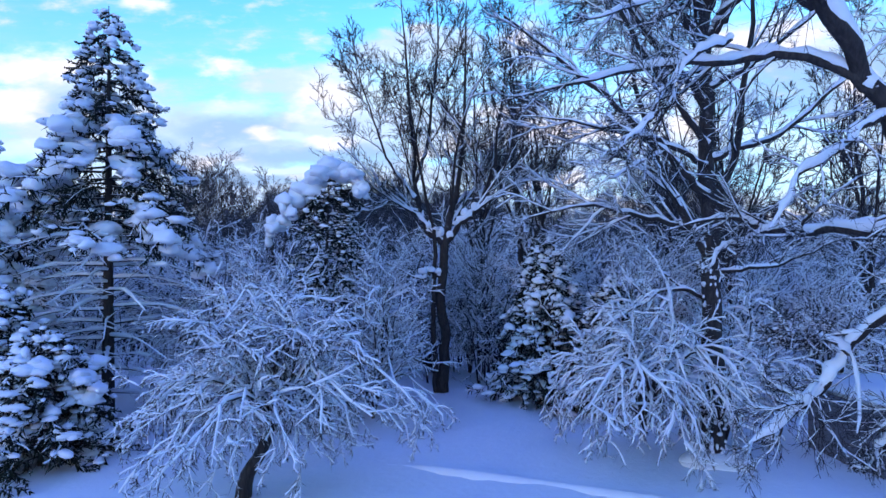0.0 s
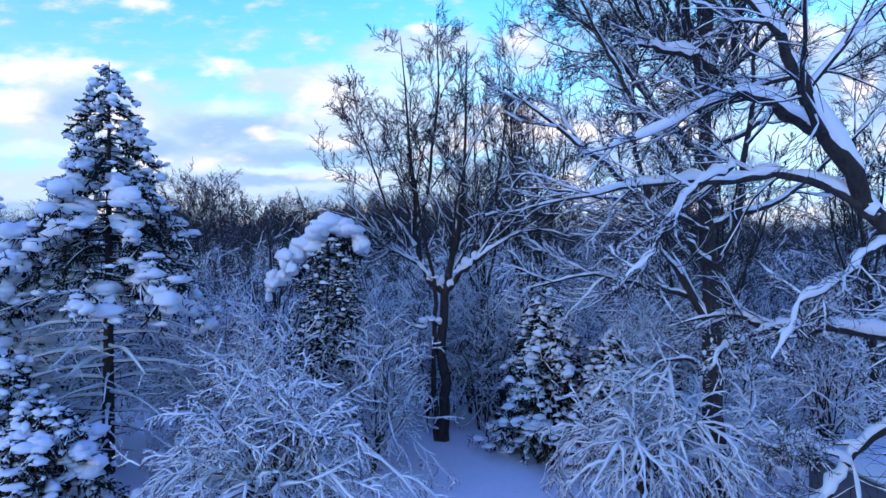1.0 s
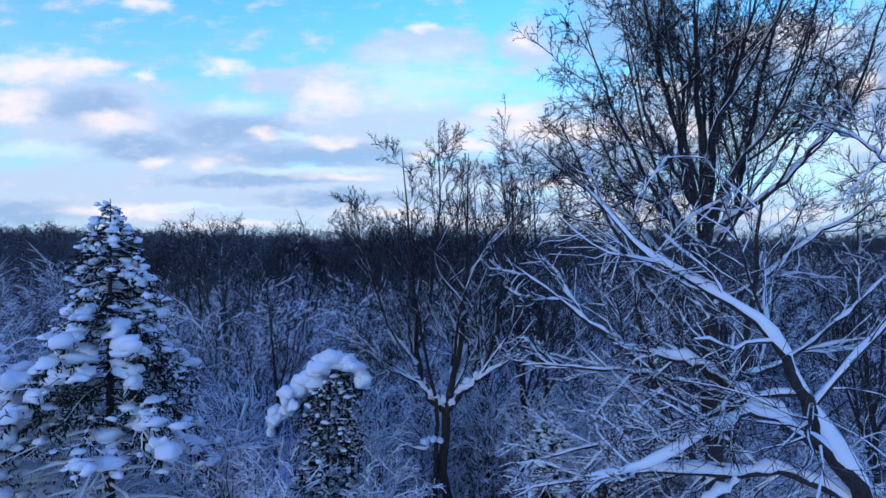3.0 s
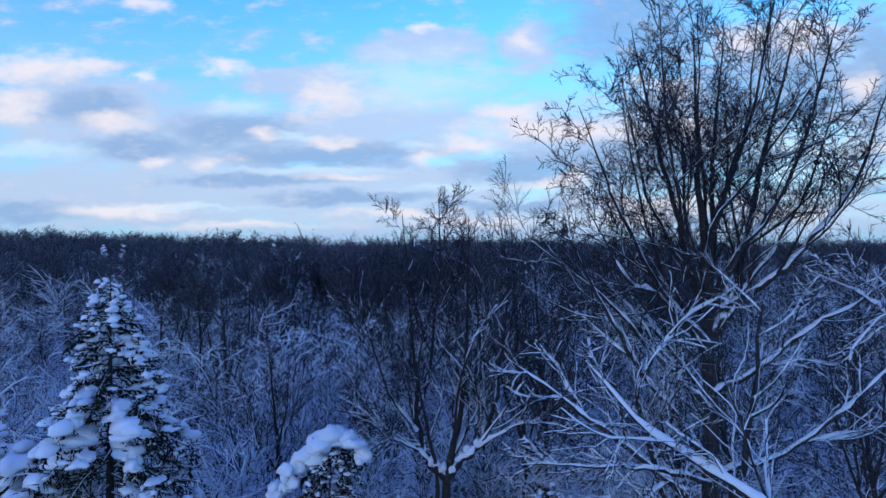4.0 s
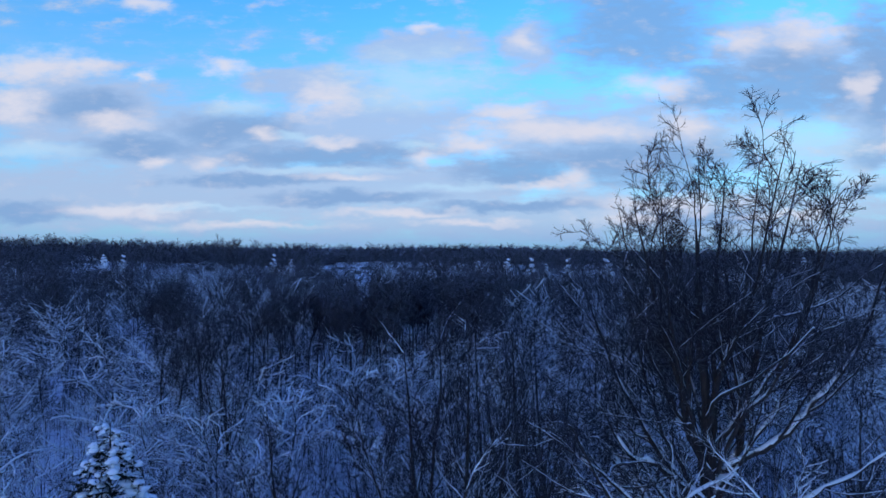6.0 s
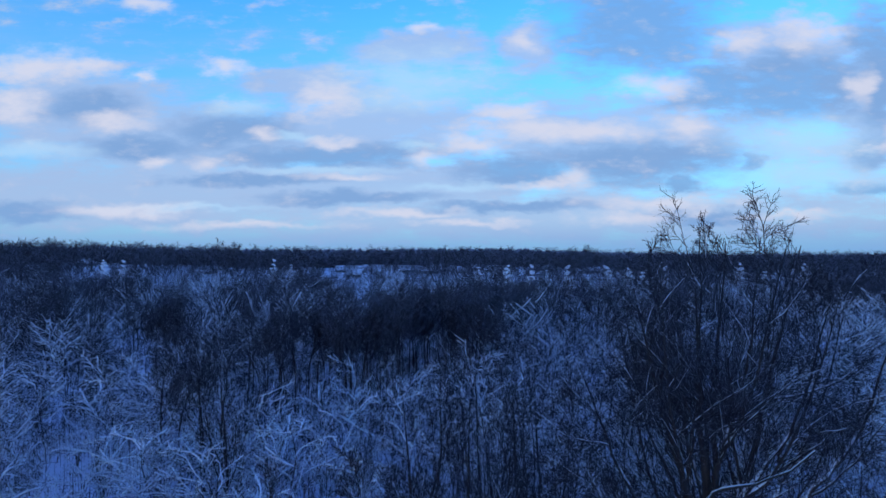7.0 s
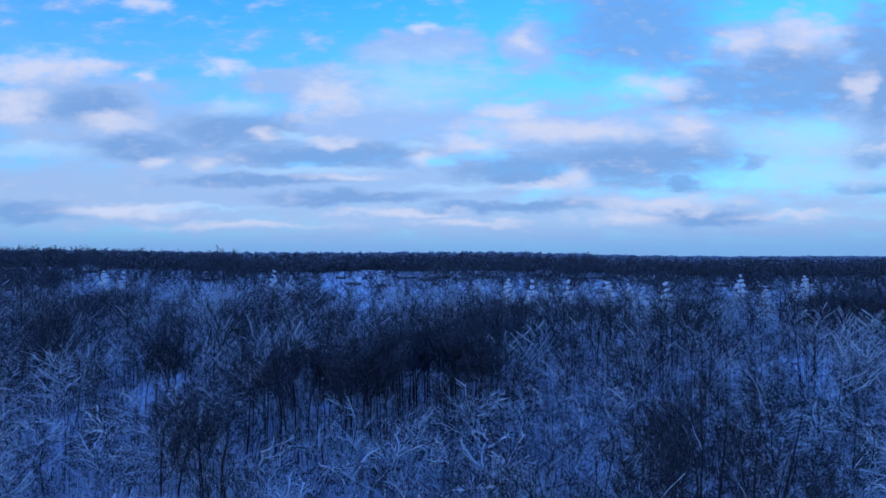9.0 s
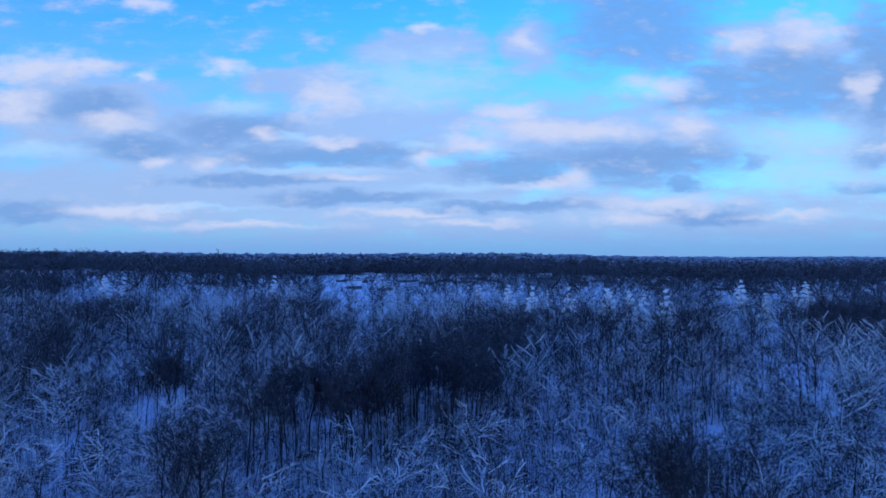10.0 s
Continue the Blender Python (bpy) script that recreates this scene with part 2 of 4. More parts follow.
def spike(P, R):
    """Twigs of two points that taper to a tip."""
    N = len(P)
    T = unit(P[:, 1] - P[:, 0])
    ref = np.where(np.abs(T[:, 2:]) > 0.8, np.array([1.0, 0.0, 0.0]), np.array([0.0, 0.0, 1.0]))
    U = unit(np.cross(T, ref))
    W = np.cross(U, T)
    a = np.arange(3) * 2 * np.pi / 3 - np.pi / 6
    ring = P[:, None, 0] + R[:, :1, None] * 1.15 * (np.cos(a)[:, None] * U[:, None] + np.sin(a)[:, None] * W[:, None])
    V = np.concatenate([ring, P[:, 1:]], 1)
    F = np.arange(N)[:, None, None] * 4 + np.array([[0, 1, 3], [1, 2, 3], [2, 0, 3]])
    return V.reshape(-1, 3), F.reshape(-1, 3)


def twig(P, R):
    return spike(P, R) if P.shape[1] == 2 else tube(P, R, 3)


def snow_on(g, P, R, wide, thick, sides=5, lumpy=0.35, most=0.4):
    """Snow lying along the upper side of a batch of branches; steep stretches carry none."""
    T = unit(np.gradient(P, axis=1))
    level = np.clip((np.hypot(T[..., 0], T[..., 1]) - 0.22) / 0.38, 0, 1)
    taper = np.clip(R / np.maximum(R[:, :1], 1e-4) * 2.2, 0.2, 1)
    r = np.minimum(wide * R + thick * taper, most) * level * (1 + lumpy * g.normal(size=R.shape).clip(-1.5, 1.5))
    r = np.maximum(r, 0.001)
    Q = P + np.stack([0 * r, 0 * r, R * 0.55 + r * 0.45 - (level < 0.05) * R], -1)
    return tube(Q, r, sides, 0.3)


def ball(sub):
    bm = bmesh.new()
    bmesh.ops.create_icosphere(bm, subdivisions=sub, radius=1)
    V = np.array([v.co[:] for v in bm.verts])
    F = np.array([[v.index for v in f.verts] for f in bm.faces])
    bm.free()
    return V, F


BALLS = {s: ball(s) for s in (1, 2, 3)}


def lumps(g, C, S, sub=2, rough=0.22):
    """Lumpy pillows of snow round the centres C with half sizes S."""
    B, F = BALLS[sub]
    N = len(C)
    k = g.normal(size=(N, 4, 3)) * 2.6
    ph = g.random((N, 4)) * 6.28
    w = np.sin(np.einsum("vc,nkc->nvk", B, k) + ph[:, None]).sum(2) * 0.5
    turn = g.random(N) * 6.28
    V = B[None] * (1 + rough * w)[..., None] * S[:, None]
    x = V[..., 0] * np.cos(turn)[:, None] - V[..., 1] * np.sin(turn)[:, None]
    y = V[..., 0] * np.sin(turn)[:, None] + V[..., 1] * np.cos(turn)[:, None]
    V = np.stack([x, y, np.where(V[..., 2] < 0, V[..., 2] * 0.55, V[..., 2])], -1) + C[:, None]
    F = F[None] + (np.arange(N) * len(B))[:, None, None]
    return V.reshape(-1, 3), F.reshape(-1, 3)


def mesh_of(name, chunks, mat, smooth=True):
    """One mesh from several (vertices, faces)."""
    V = np.concatenate([v for v, _ in chunks])
    size = np.concatenate([np.full(len(f), f.shape[1]) for _, f in chunks])
    off = np.cumsum([0] + [len(v) for v, _ in chunks])
    loops = np.concatenate([(f + o).ravel() for (_, f), o in zip(chunks, off)])
    me = bpy.data.meshes.new(name)
    me.vertices.add(len(V))
    me.vertices.foreach_set("co", V.astype(np.float32).ravel())
    me.loops.add(len(loops))
    me.loops.foreach_set("vertex_index", loops.astype(np.int32))
    me.polygons.add(len(size))
    me.polygons.foreach_set("loop_start", np.concatenate([[0], np.cumsum(size)[:-1]]).astype(np.int32))
    me.polygons.foreach_set("use_smooth", np.full(len(size), smooth))
    me.update(calc_edges=True)
    me.materials.append(mat)
    return me


def part(name, me, parent, label=""):
    ob = new(name, me)
    ob.parent = parent
    return tagged(ob, label)


def thing(name, label, category, group="", where=(0, 0, 0)):
    ob = new(name)
    ob.location = where
    ob.empty_display_size = 0.3
    return tagged(ob, label, category, group)


def box_mesh(name, size, centre, mat, bevel=0.01):
    bm = bmesh.new()
    bmesh.ops.create_cube(bm, size=1, matrix=Matrix.Translation(centre) @ Matrix.Diagonal((*size, 1)))
    if bevel:
        bmesh.ops.bevel(bm, geom=bm.edges[:], offset=bevel, segments=1, affect="EDGES")
    me = bpy.data.meshes.new(name)
    bm.to_mesh(me)
    bm.free()
    me.materials.append(mat)
    return me


# ---- ground ----
def step(v, a, b):
    s = np.clip((v - a) / (b - a), 0, 1)
    return s * s * (3 - 2 * s)


def ground_z(x, y):
    """The lie of the land: a level garden, a wooded hollow, a long rise to the village and a low ridge."""
    x, y = np.asarray(x, float), np.asarray(y, float)
    right = step(x / np.maximum(np.abs(y), 60), 0.05, 0.5)
    z = step(y, 200, 560) * 8.5 * (1 - 0.75 * right) + step(y, 700, 1250) * 11 * (1 - 0.9 * right)
    z = z + step(-x / np.maximum(np.abs(y), 60), 0.25, 0.65) * step(y, 260, 560) * 7
    z = z - step(y, 1600, 4000) * 8
    z = z + 0.35 * np.sin(x * 0.11 + 1.3) * np.sin(y * 0.09 + 0.4) * step(y, 28, 60) + 0.05 * np.sin(x * 0.5 + y * 0.31) + 0.03 * np.sin(x * 1.3 - y * 0.9)
    return z


def build_ground():
    a = np.linspace(-1, 1, 241)
    xs = np.sign(a) * (60 * np.abs(a) + 4700 * np.abs(a) ** 5)
    b = np.linspace(-0.62, 1, 261)
    ys = np.sign(b) * (70 * np.abs(b) + 4600 * np.abs(b) ** 4)
    X, Y = np.meshgrid(xs, ys)
    Z = ground_z(X, Y) + 0.02 * np.random.default_rng(3).normal(size=X.shape) * (np.abs(Y) < 60)
    V = np.stack([X, Y, Z], -1).reshape(-1, 3)
    w = len(xs)
    i = (np.arange(len(ys) - 1)[:, None] * w + np.arange(w - 1)).ravel()
    F = np.stack([i, i + 1, i + w + 1, i + w], -1)
    tagged(new("ground", mesh_of("ground", [(V, F)], SNOW)), "deep fresh snow over the garden, the wood and the fields", "ground", kind="structure")


build_ground()


# ---- broad-leaved trees ----
def bare_tree(name, label, g, stems, plan, snow, sides=7, group="", where=(0, 0, 0), twig_mat=None, laden_below=0.0, laden=(), clear=0.0):
    """A leafless tree. stems: hand-set lines of (x, y, z, radius); plan: one dict a level of shoots; snow: (wide, thick) for stems, limbs and thinner levels."""
    top = thing(name, label, "tree", group, where)
    o = np.array(where, float)
    batches = []
    for s in stems:
        P, R = curve(s, 24)
        P[:, 1:-1] += g.normal(size=P[:, 1:-1].shape) * np.minimum(R[:, 1:-1, None] * 0.35, 0.06)
        wave = np.linspace(0, 1, 24)[None, :, None]
        bend = sum(np.sin(wave * q * 6.28 + g.random(3) * 6.28) * a for q, a in ((1.3, 0.07), (2.6, 0.035), (5.0, 0.02))) * np.sin(wave * math.pi)
        P = P + bend * (0.12 if len(batches) == 0 else 1.0)
        batches.append((P - o, R))
    P = np.concatenate([b[0] for b in batches])
    R = np.concatenate([b[1] for b in batches])
    trunk = part("trunk", mesh_of("trunk", [tube(P[:1], R[:1], sides + 4)], BARK), top)
    part("snow", mesh_of("snow", [snow_on(g, P[:1], R[:1], *snow[0])], SNOW), trunk, "snow lying on the trunk")
    for i in range(1, len(P)):
        limb = part("limb", mesh_of("limb", [tube(P[i : i + 1], R[i : i + 1], sides)], BARK), top)
        part("snow", mesh_of("snow", [snow_on(g, P[i : i + 1], R[i : i + 1], *snow[0], 7, 0.33)], SNOW), limb, "snow lying along the limb")
    q = plan[0]
    first = shoots(g, P, R, q["k"], q["span"], q["angle"], q["ratio"], q["n"], q["wiggle"], q["up"], q["thin"], q["least"], 0.0, q.get("fade", 0.5))
    high = first[0][:, 0, 2] > clear  # no shoots below this height
    first = (first[0][high], first[1][high])
    levels = [first]
    for q in plan[1:]:
        levels.append(shoots(g, *levels[-1], q["k"], q["span"], q["angle"], q["ratio"], q["n"], q["wiggle"], q["up"], q["thin"], q["least"], 0.0, q.get("fade", 0.5)))
    count = len(first[0])
    for i in range(count):
        rows = []
        for P, R in levels:
            m = len(P) // count
            rows.append((P[i * m : i * m + m], R[i * m : i * m + m]))
        branch = part("branch", mesh_of("branch", [tube(*rows[0], 5)], BARK), top)
        part("twig_spray", mesh_of("twig_spray", [twig(*r) for r in rows[1:]], FROSTED if rows[0][0][0, 0, 2] < laden_below * 0.75 else twig_mat or TWIG), branch)["kind"] = "stuff"
        low = rows[0][0][0, 0, 2] < laden_below
        white = [snow_on(g, *r, *s, 4) for r, s in zip(rows, laden if low else snow[1:]) if s]
        if white:
            part("snow", mesh_of("snow", white, SNOW), branch, "snow lying along the branch")["kind"] = "stuff"
    return top


def level(k, span, angle, ratio, n, wiggle, up, thin, **more):
    return dict(k=k, span=span, angle=angle, ratio=ratio, n=n, wiggle=wiggle, up=up, thin=thin, **more)


def great_tree():
    g = np.random.default_rng(11)
    stems = [
        [(7.75, 17.6, -0.2, 0.42), (8.0, 18.2, 3, 0.37), (8.35, 19.2, 7.5, 0.33), (8.9, 20.6, 13.4, 0.25), (8.6, 20.6, 18, 0.13), (8.4, 20.4, 23.2, 0.02)],
        [(8.95, 20.6, 13.2, 0.19), (9.9, 20.8, 15.0, 0.15), (10.9, 21.0, 19, 0.1), (12.6, 21.6, 25.0, 0.02)],
        [(8.9, 20.5, 13.9, 0.15), (8.0, 20.2, 16.2, 0.12), (7.0, 19.8, 19.5, 0.08), (6.0, 19.4, 23.6, 0.015)],
        [(8.9, 20.7, 14.6, 0.15), (9.5, 21.6, 17.5, 0.11), (10.0, 22.4, 21, 0.07), (10.5, 22.8, 25.2, 0.015)],
        [(9.4, 20.7, 14.2, 0.14), (11.2, 20.2, 15.6, 0.11), (13.2, 19.8, 18.5, 0.07), (14.6, 19.6, 22.5, 0.015)],
        [(8.8, 20.4, 13.0, 0.14), (7.0, 19.6, 14.6, 0.1), (5.6, 19.0, 15.5, 0.06), (4.4, 18.6, 17.6, 0.015)],
        [(8.3, 19.0, 7.8, 0.15), (6.6, 18.6, 9.2, 0.12), (4.6, 18.2, 11.0, 0.09), (1.8, 17.8, 13.0, 0.03)],
        [(8.4, 19.3, 9.4, 0.14), (6.8, 18.8, 11.4, 0.11), (4.9, 18.2, 14.2, 0.07), (3.4, 17.8, 17.2, 0.02)],
        [(8.3, 19.2, 6.6, 0.12), (6.6, 18.7, 7.0, 0.1), (4.4, 18.2, 7.5, 0.06), (2.2, 17.9, 7.0, 0.02)],
        [(8.5, 19.6, 9.0, 0.13), (10.2, 19.2, 9.6, 0.1), (12.4, 18.8, 11.4, 0.06), (14.4, 18.6, 13.4, 0.02)],
        [(8.7, 20.1, 11.4, 0.13), (10.4, 20.0, 12.4, 0.1), (12.8, 19.8, 14.2, 0.06), (15.4, 19.6, 16.0, 0.02)],
        [(8.3, 19.0, 5.4, 0.1), (9.6, 18.4, 5.6, 0.07), (11.6, 17.9, 6.3, 0.04), (13.2, 17.6, 6.4, 0.015)],
        [(8.2, 18.8, 4.6, 0.09), (7.0, 18.2, 4.9, 0.07), (5.4, 17.6, 4.5, 0.045), (4.0, 17.2, 3.4, 0.015)],
    ]
    stems += [
        [(8.6, 20.0, 11.0, 0.13), (7.0, 19.4, 12.6, 0.1), (5.2, 18.8, 14.4, 0.06), (2.6, 18.2, 16.6, 0.015)],
        [(8.8, 20.4, 12.4, 0.13), (7.4, 19.9, 14.6, 0.1), (5.6, 19.3, 17.4, 0.06), (4.2, 19.0, 21.0, 0.015)],
        [(8.4, 19.4, 8.8, 0.11), (6.6, 18.6, 9.4, 0.09), (4.4, 18.0, 9.9, 0.05), (2.2, 17.6, 10.0, 0.015)],
    ]
    for i in range(11):  # more leaders, fanning out from the fork
        a = i * 0.79 + g.uniform(-0.2, 0.2)
        c, s, w, z = math.cos(a), math.sin(a), g.uniform(2.2, 5.8), g.uniform(11.8, 16.0)
        stems.append([(8.85, 20.6, z, 0.11), (8.8 + 0.3 * w * c, 20.5 + 0.2 * w * s, z + 2.2, 0.085), (8.9 + 0.7 * w * c, 20.5 + 0.5 * w * s, z + 5.0, 0.05), (9.0 + w * c, 20.5 + 0.8 * w * s, min(z + 9.8, 26.0 - 0.25 * w), 0.014)])
    stems = [[(x, y, z if z < 13 else 13 + (z - 13) * 0.96, r * 0.8) for x, y, z, r in s] for s in stems]
    plan = [
        level(7, (0.25, 0.97), (26, 54), 0.44, 9, 0.13, 0.04, 0.5, least=0.018, fade=0.55),
        level(9, (0.15, 0.99), (28, 60), 0.46, 6, 0.16, 0.04, 0.52, least=0.0125, fade=0.4),
        level(8, (0.15, 1.0), (30, 62), 0.45, 4, 0.16, 0.04, 0.6, least=0.0098, fade=0.3),
        level(5, (0.15, 1.0), (26, 58), 0.62, 2, 0.1, 0.05, 0.7, least=0.0064, fade=0.3),
    ]
    tree = bare_tree("maple_tree", "tall leafless maple with a dark trunk and snow along its limbs", g, stems, plan, [(0.6, 0.02), (0.6, 0.004)], group="large bare trees", laden_below=13.0, laden=((0.9, 0.022), (0.9, 0.012)))
    # snow blown against the bark, and the mound round the foot
    z = g.uniform(0.1, 6.5, 90)
    a = g.uniform(-2.9, -0.2, 90)
    r = 0.33 - 0.012 * z
    x, y = np.interp(z, [0, 3, 7.5], [7.75, 8.0, 8.35]), np.interp(z, [0, 3, 7.5], [17.6, 18.2, 19.2])
    C = np.stack([x + r * np.cos(a), y + r * np.sin(a), z], -1)
    w = g.uniform(0.03, 0.1, 90)
    stuck = part("snow", mesh_of("snow", [lumps(g, C, np.stack([w, w * 0.6, w * g.uniform(0.8, 2.2, 90)], -1), 1, 0.3)], SNOW), tree, "scraps of snow stuck to the bark")
    stuck["kind"] = "stuff"
    C = np.array([(7.75, 17.55, 0.0), (7.4, 17.4, 0.0), (8.15, 17.45, 0.0)])
    part("snow_mound", mesh_of("snow_mound", [lumps(g, C, np.array([(0.9, 0.8, 0.34), (0.6, 0.6, 0.2), (0.6, 0.6, 0.22)]), 3, 0.12)], SNOW), tree, "snow banked round the foot of the trunk")


def forked_tree():
    g = np.random.default_rng(5)
    stems = [
        [(0.0, 26.4, -0.2, 0.36), (0.05, 26.4, 2.5, 0.3), (-0.05, 26.3, 5.0, 0.27), (0.15, 26.3, 6.6, 0.25), (0.5, 26.6, 8.2, 0.18), (0.9, 27.0, 11, 0.12), (1.1, 27.4, 18.4, 0.02)],
        [(0.1, 26.3, 6.5, 0.22), (-0.75, 26.2, 7.3, 0.19), (-1.2, 26.3, 8.6, 0.15), (-1.3, 26.7, 11.5, 0.11), (-1.9, 27.4, 18.6, 0.02)],
        [(0.2, 26.3, 6.6, 0.2), (1.0, 26.0, 7.6, 0.16), (1.7, 26.1, 8.2, 0.13), (2.4, 26.3, 11.0, 0.09), (2.9, 26.8, 16.5, 0.02)],
        [(-1.25, 26.4, 9.0, 0.12), (-0.6, 27.2, 11.5, 0.1), (-0.3, 27.6, 15, 0.07), (-0.2, 28, 19.4, 0.015)],
        [(-1.2, 26.3, 8.4, 0.1), (-2.4, 26.0, 10.4, 0.07), (-3.3, 26.0, 13, 0.045), (-3.9, 26.0, 16, 0.012)],
        [(-0.3, 26.4, 0.0, 0.17), (-0.38, 26.2, 3.0, 0.15), (-0.42, 26.1, 6.2, 0.12), (-0.9, 26.0, 9.5, 0.08), (-1.6, 25.6, 14, 0.02)],
        [(0.0, 26.3, 5.0, 0.12), (-0.7, 25.9, 5.3, 0.1), (-1.0, 25.6, 5.0, 0.07), (-2.2, 25.4, 5.6, 0.02)],
        [(-0.6, 26.2, 7.2, 0.1), (-1.8, 25.8, 8.2, 0.08), (-3.0, 25.5, 8.0, 0.05), (-4.2, 25.3, 7.2, 0.015)],
        [(1.2, 26.0, 7.7, 0.1), (2.4, 25.6, 8.6, 0.07), (4.0, 25.3, 9.1, 0.04), (5.4, 25.2, 8.8, 0.012)],
    ]
    stems = [[(x, y, z if z < 9 else 9 + (z - 9) * 0.93, r * 0.72) for x, y, z, r in s] for s in stems]
    plan = [
        level(10, (0.25, 0.98), (24, 50), 0.42, 9, 0.13, 0.06, 0.5, least=0.019, fade=0.45),
        level(9, (0.15, 0.99), (26, 54), 0.46, 6, 0.15, 0.06, 0.52, least=0.0135, fade=0.4),
        level(8, (0.12, 1.0), (26, 56), 0.44, 4, 0.14, 0.06, 0.6, least=0.0115, fade=0.3),
        level(5, (0.1, 1.0), (24, 54), 0.62, 2, 0.1, 0.05, 0.7, least=0.0076, fade=0.3),
    ]
    tree = bare_tree("forked_tree", "leafless tree with a U-shaped snowy fork and upright crown", g, stems, plan, [(0.75, 0.035), (0.6, 0.004)], group="large bare trees", laden_below=9.0, laden=((0.9, 0.022), (0.8, 0.01)), clear=6.3)
    C = np.array([(-0.35, 26.15, 7.12), (-0.6, 26.1, 7.25), (-0.05, 26.1, 6.95), (0.55, 26.05, 7.35), (0.95, 25.95, 7.75), (1.35, 25.95, 8.0), (-0.5, 25.9, 5.35), (-0.2, 25.9, 5.3), (-0.85, 25.7, 5.3)])
    part("snow", mesh_of("snow", [lumps(g, C, g.uniform(0.13, 0.24, (9, 3)), 2)], SNOW), tree, "snow heaped in the fork")


def upright_trees():
    """Slim upright trees that stand behind the garden."""
    g = np.random.default_rng(6)
    for x, y, h in [(3.9, 31.0, 18.0), (5.4, 33.5, 18.5), (2.2, 34.5, 17.5), (-19.0, 53.0, 13.5), (-10.5, 38.0, 10.5), (11.5, 30.0, 11.0), (12.8, 27.5, 13.5), (17.6, 25.2, 15.5)]:
        stems = [[(x, y, -0.3, 0.15), (x + 0.1, y, h * 0.35, 0.11), (x - 0.3, y + 0.3, h * 0.7, 0.06), (x - 0.5, y, h, 0.012)]]
        for i in range(5):
            a, z = i * 1.26 + g.random(), h * g.uniform(0.22, 0.45)
            c, s = math.cos(a), math.sin(a)
            stems.append([(x + 0.05, y, z, 0.07), (x + 0.8 * c, y + 0.8 * s, z + h * 0.12, 0.055), (x + 1.6 * c, y + 1.6 * s, z + h * 0.3, 0.035), (x + 2.3 * c, y + 2.3 * s, min(z + h * 0.55, h), 0.015)])
        plan = [
            level(8, (0.25, 0.97), (24, 50), 0.36, 7, 0.13, 0.08, 0.45, least=0.02),
            level(8, (0.15, 1.0), (24, 52), 0.45, 4, 0.13, 0.07, 0.5, least=0.015),
            level(9, (0.15, 1.0), (24, 55), 0.55, 2, 0.1, 0.06, 0.6, least=0.013),
        ]
        bare_tree("bare_tree", "slim upright leafless tree with traces of snow", g, stems, plan, [(0.5, 0.01), (0.5, 0.004)], group="large bare trees")


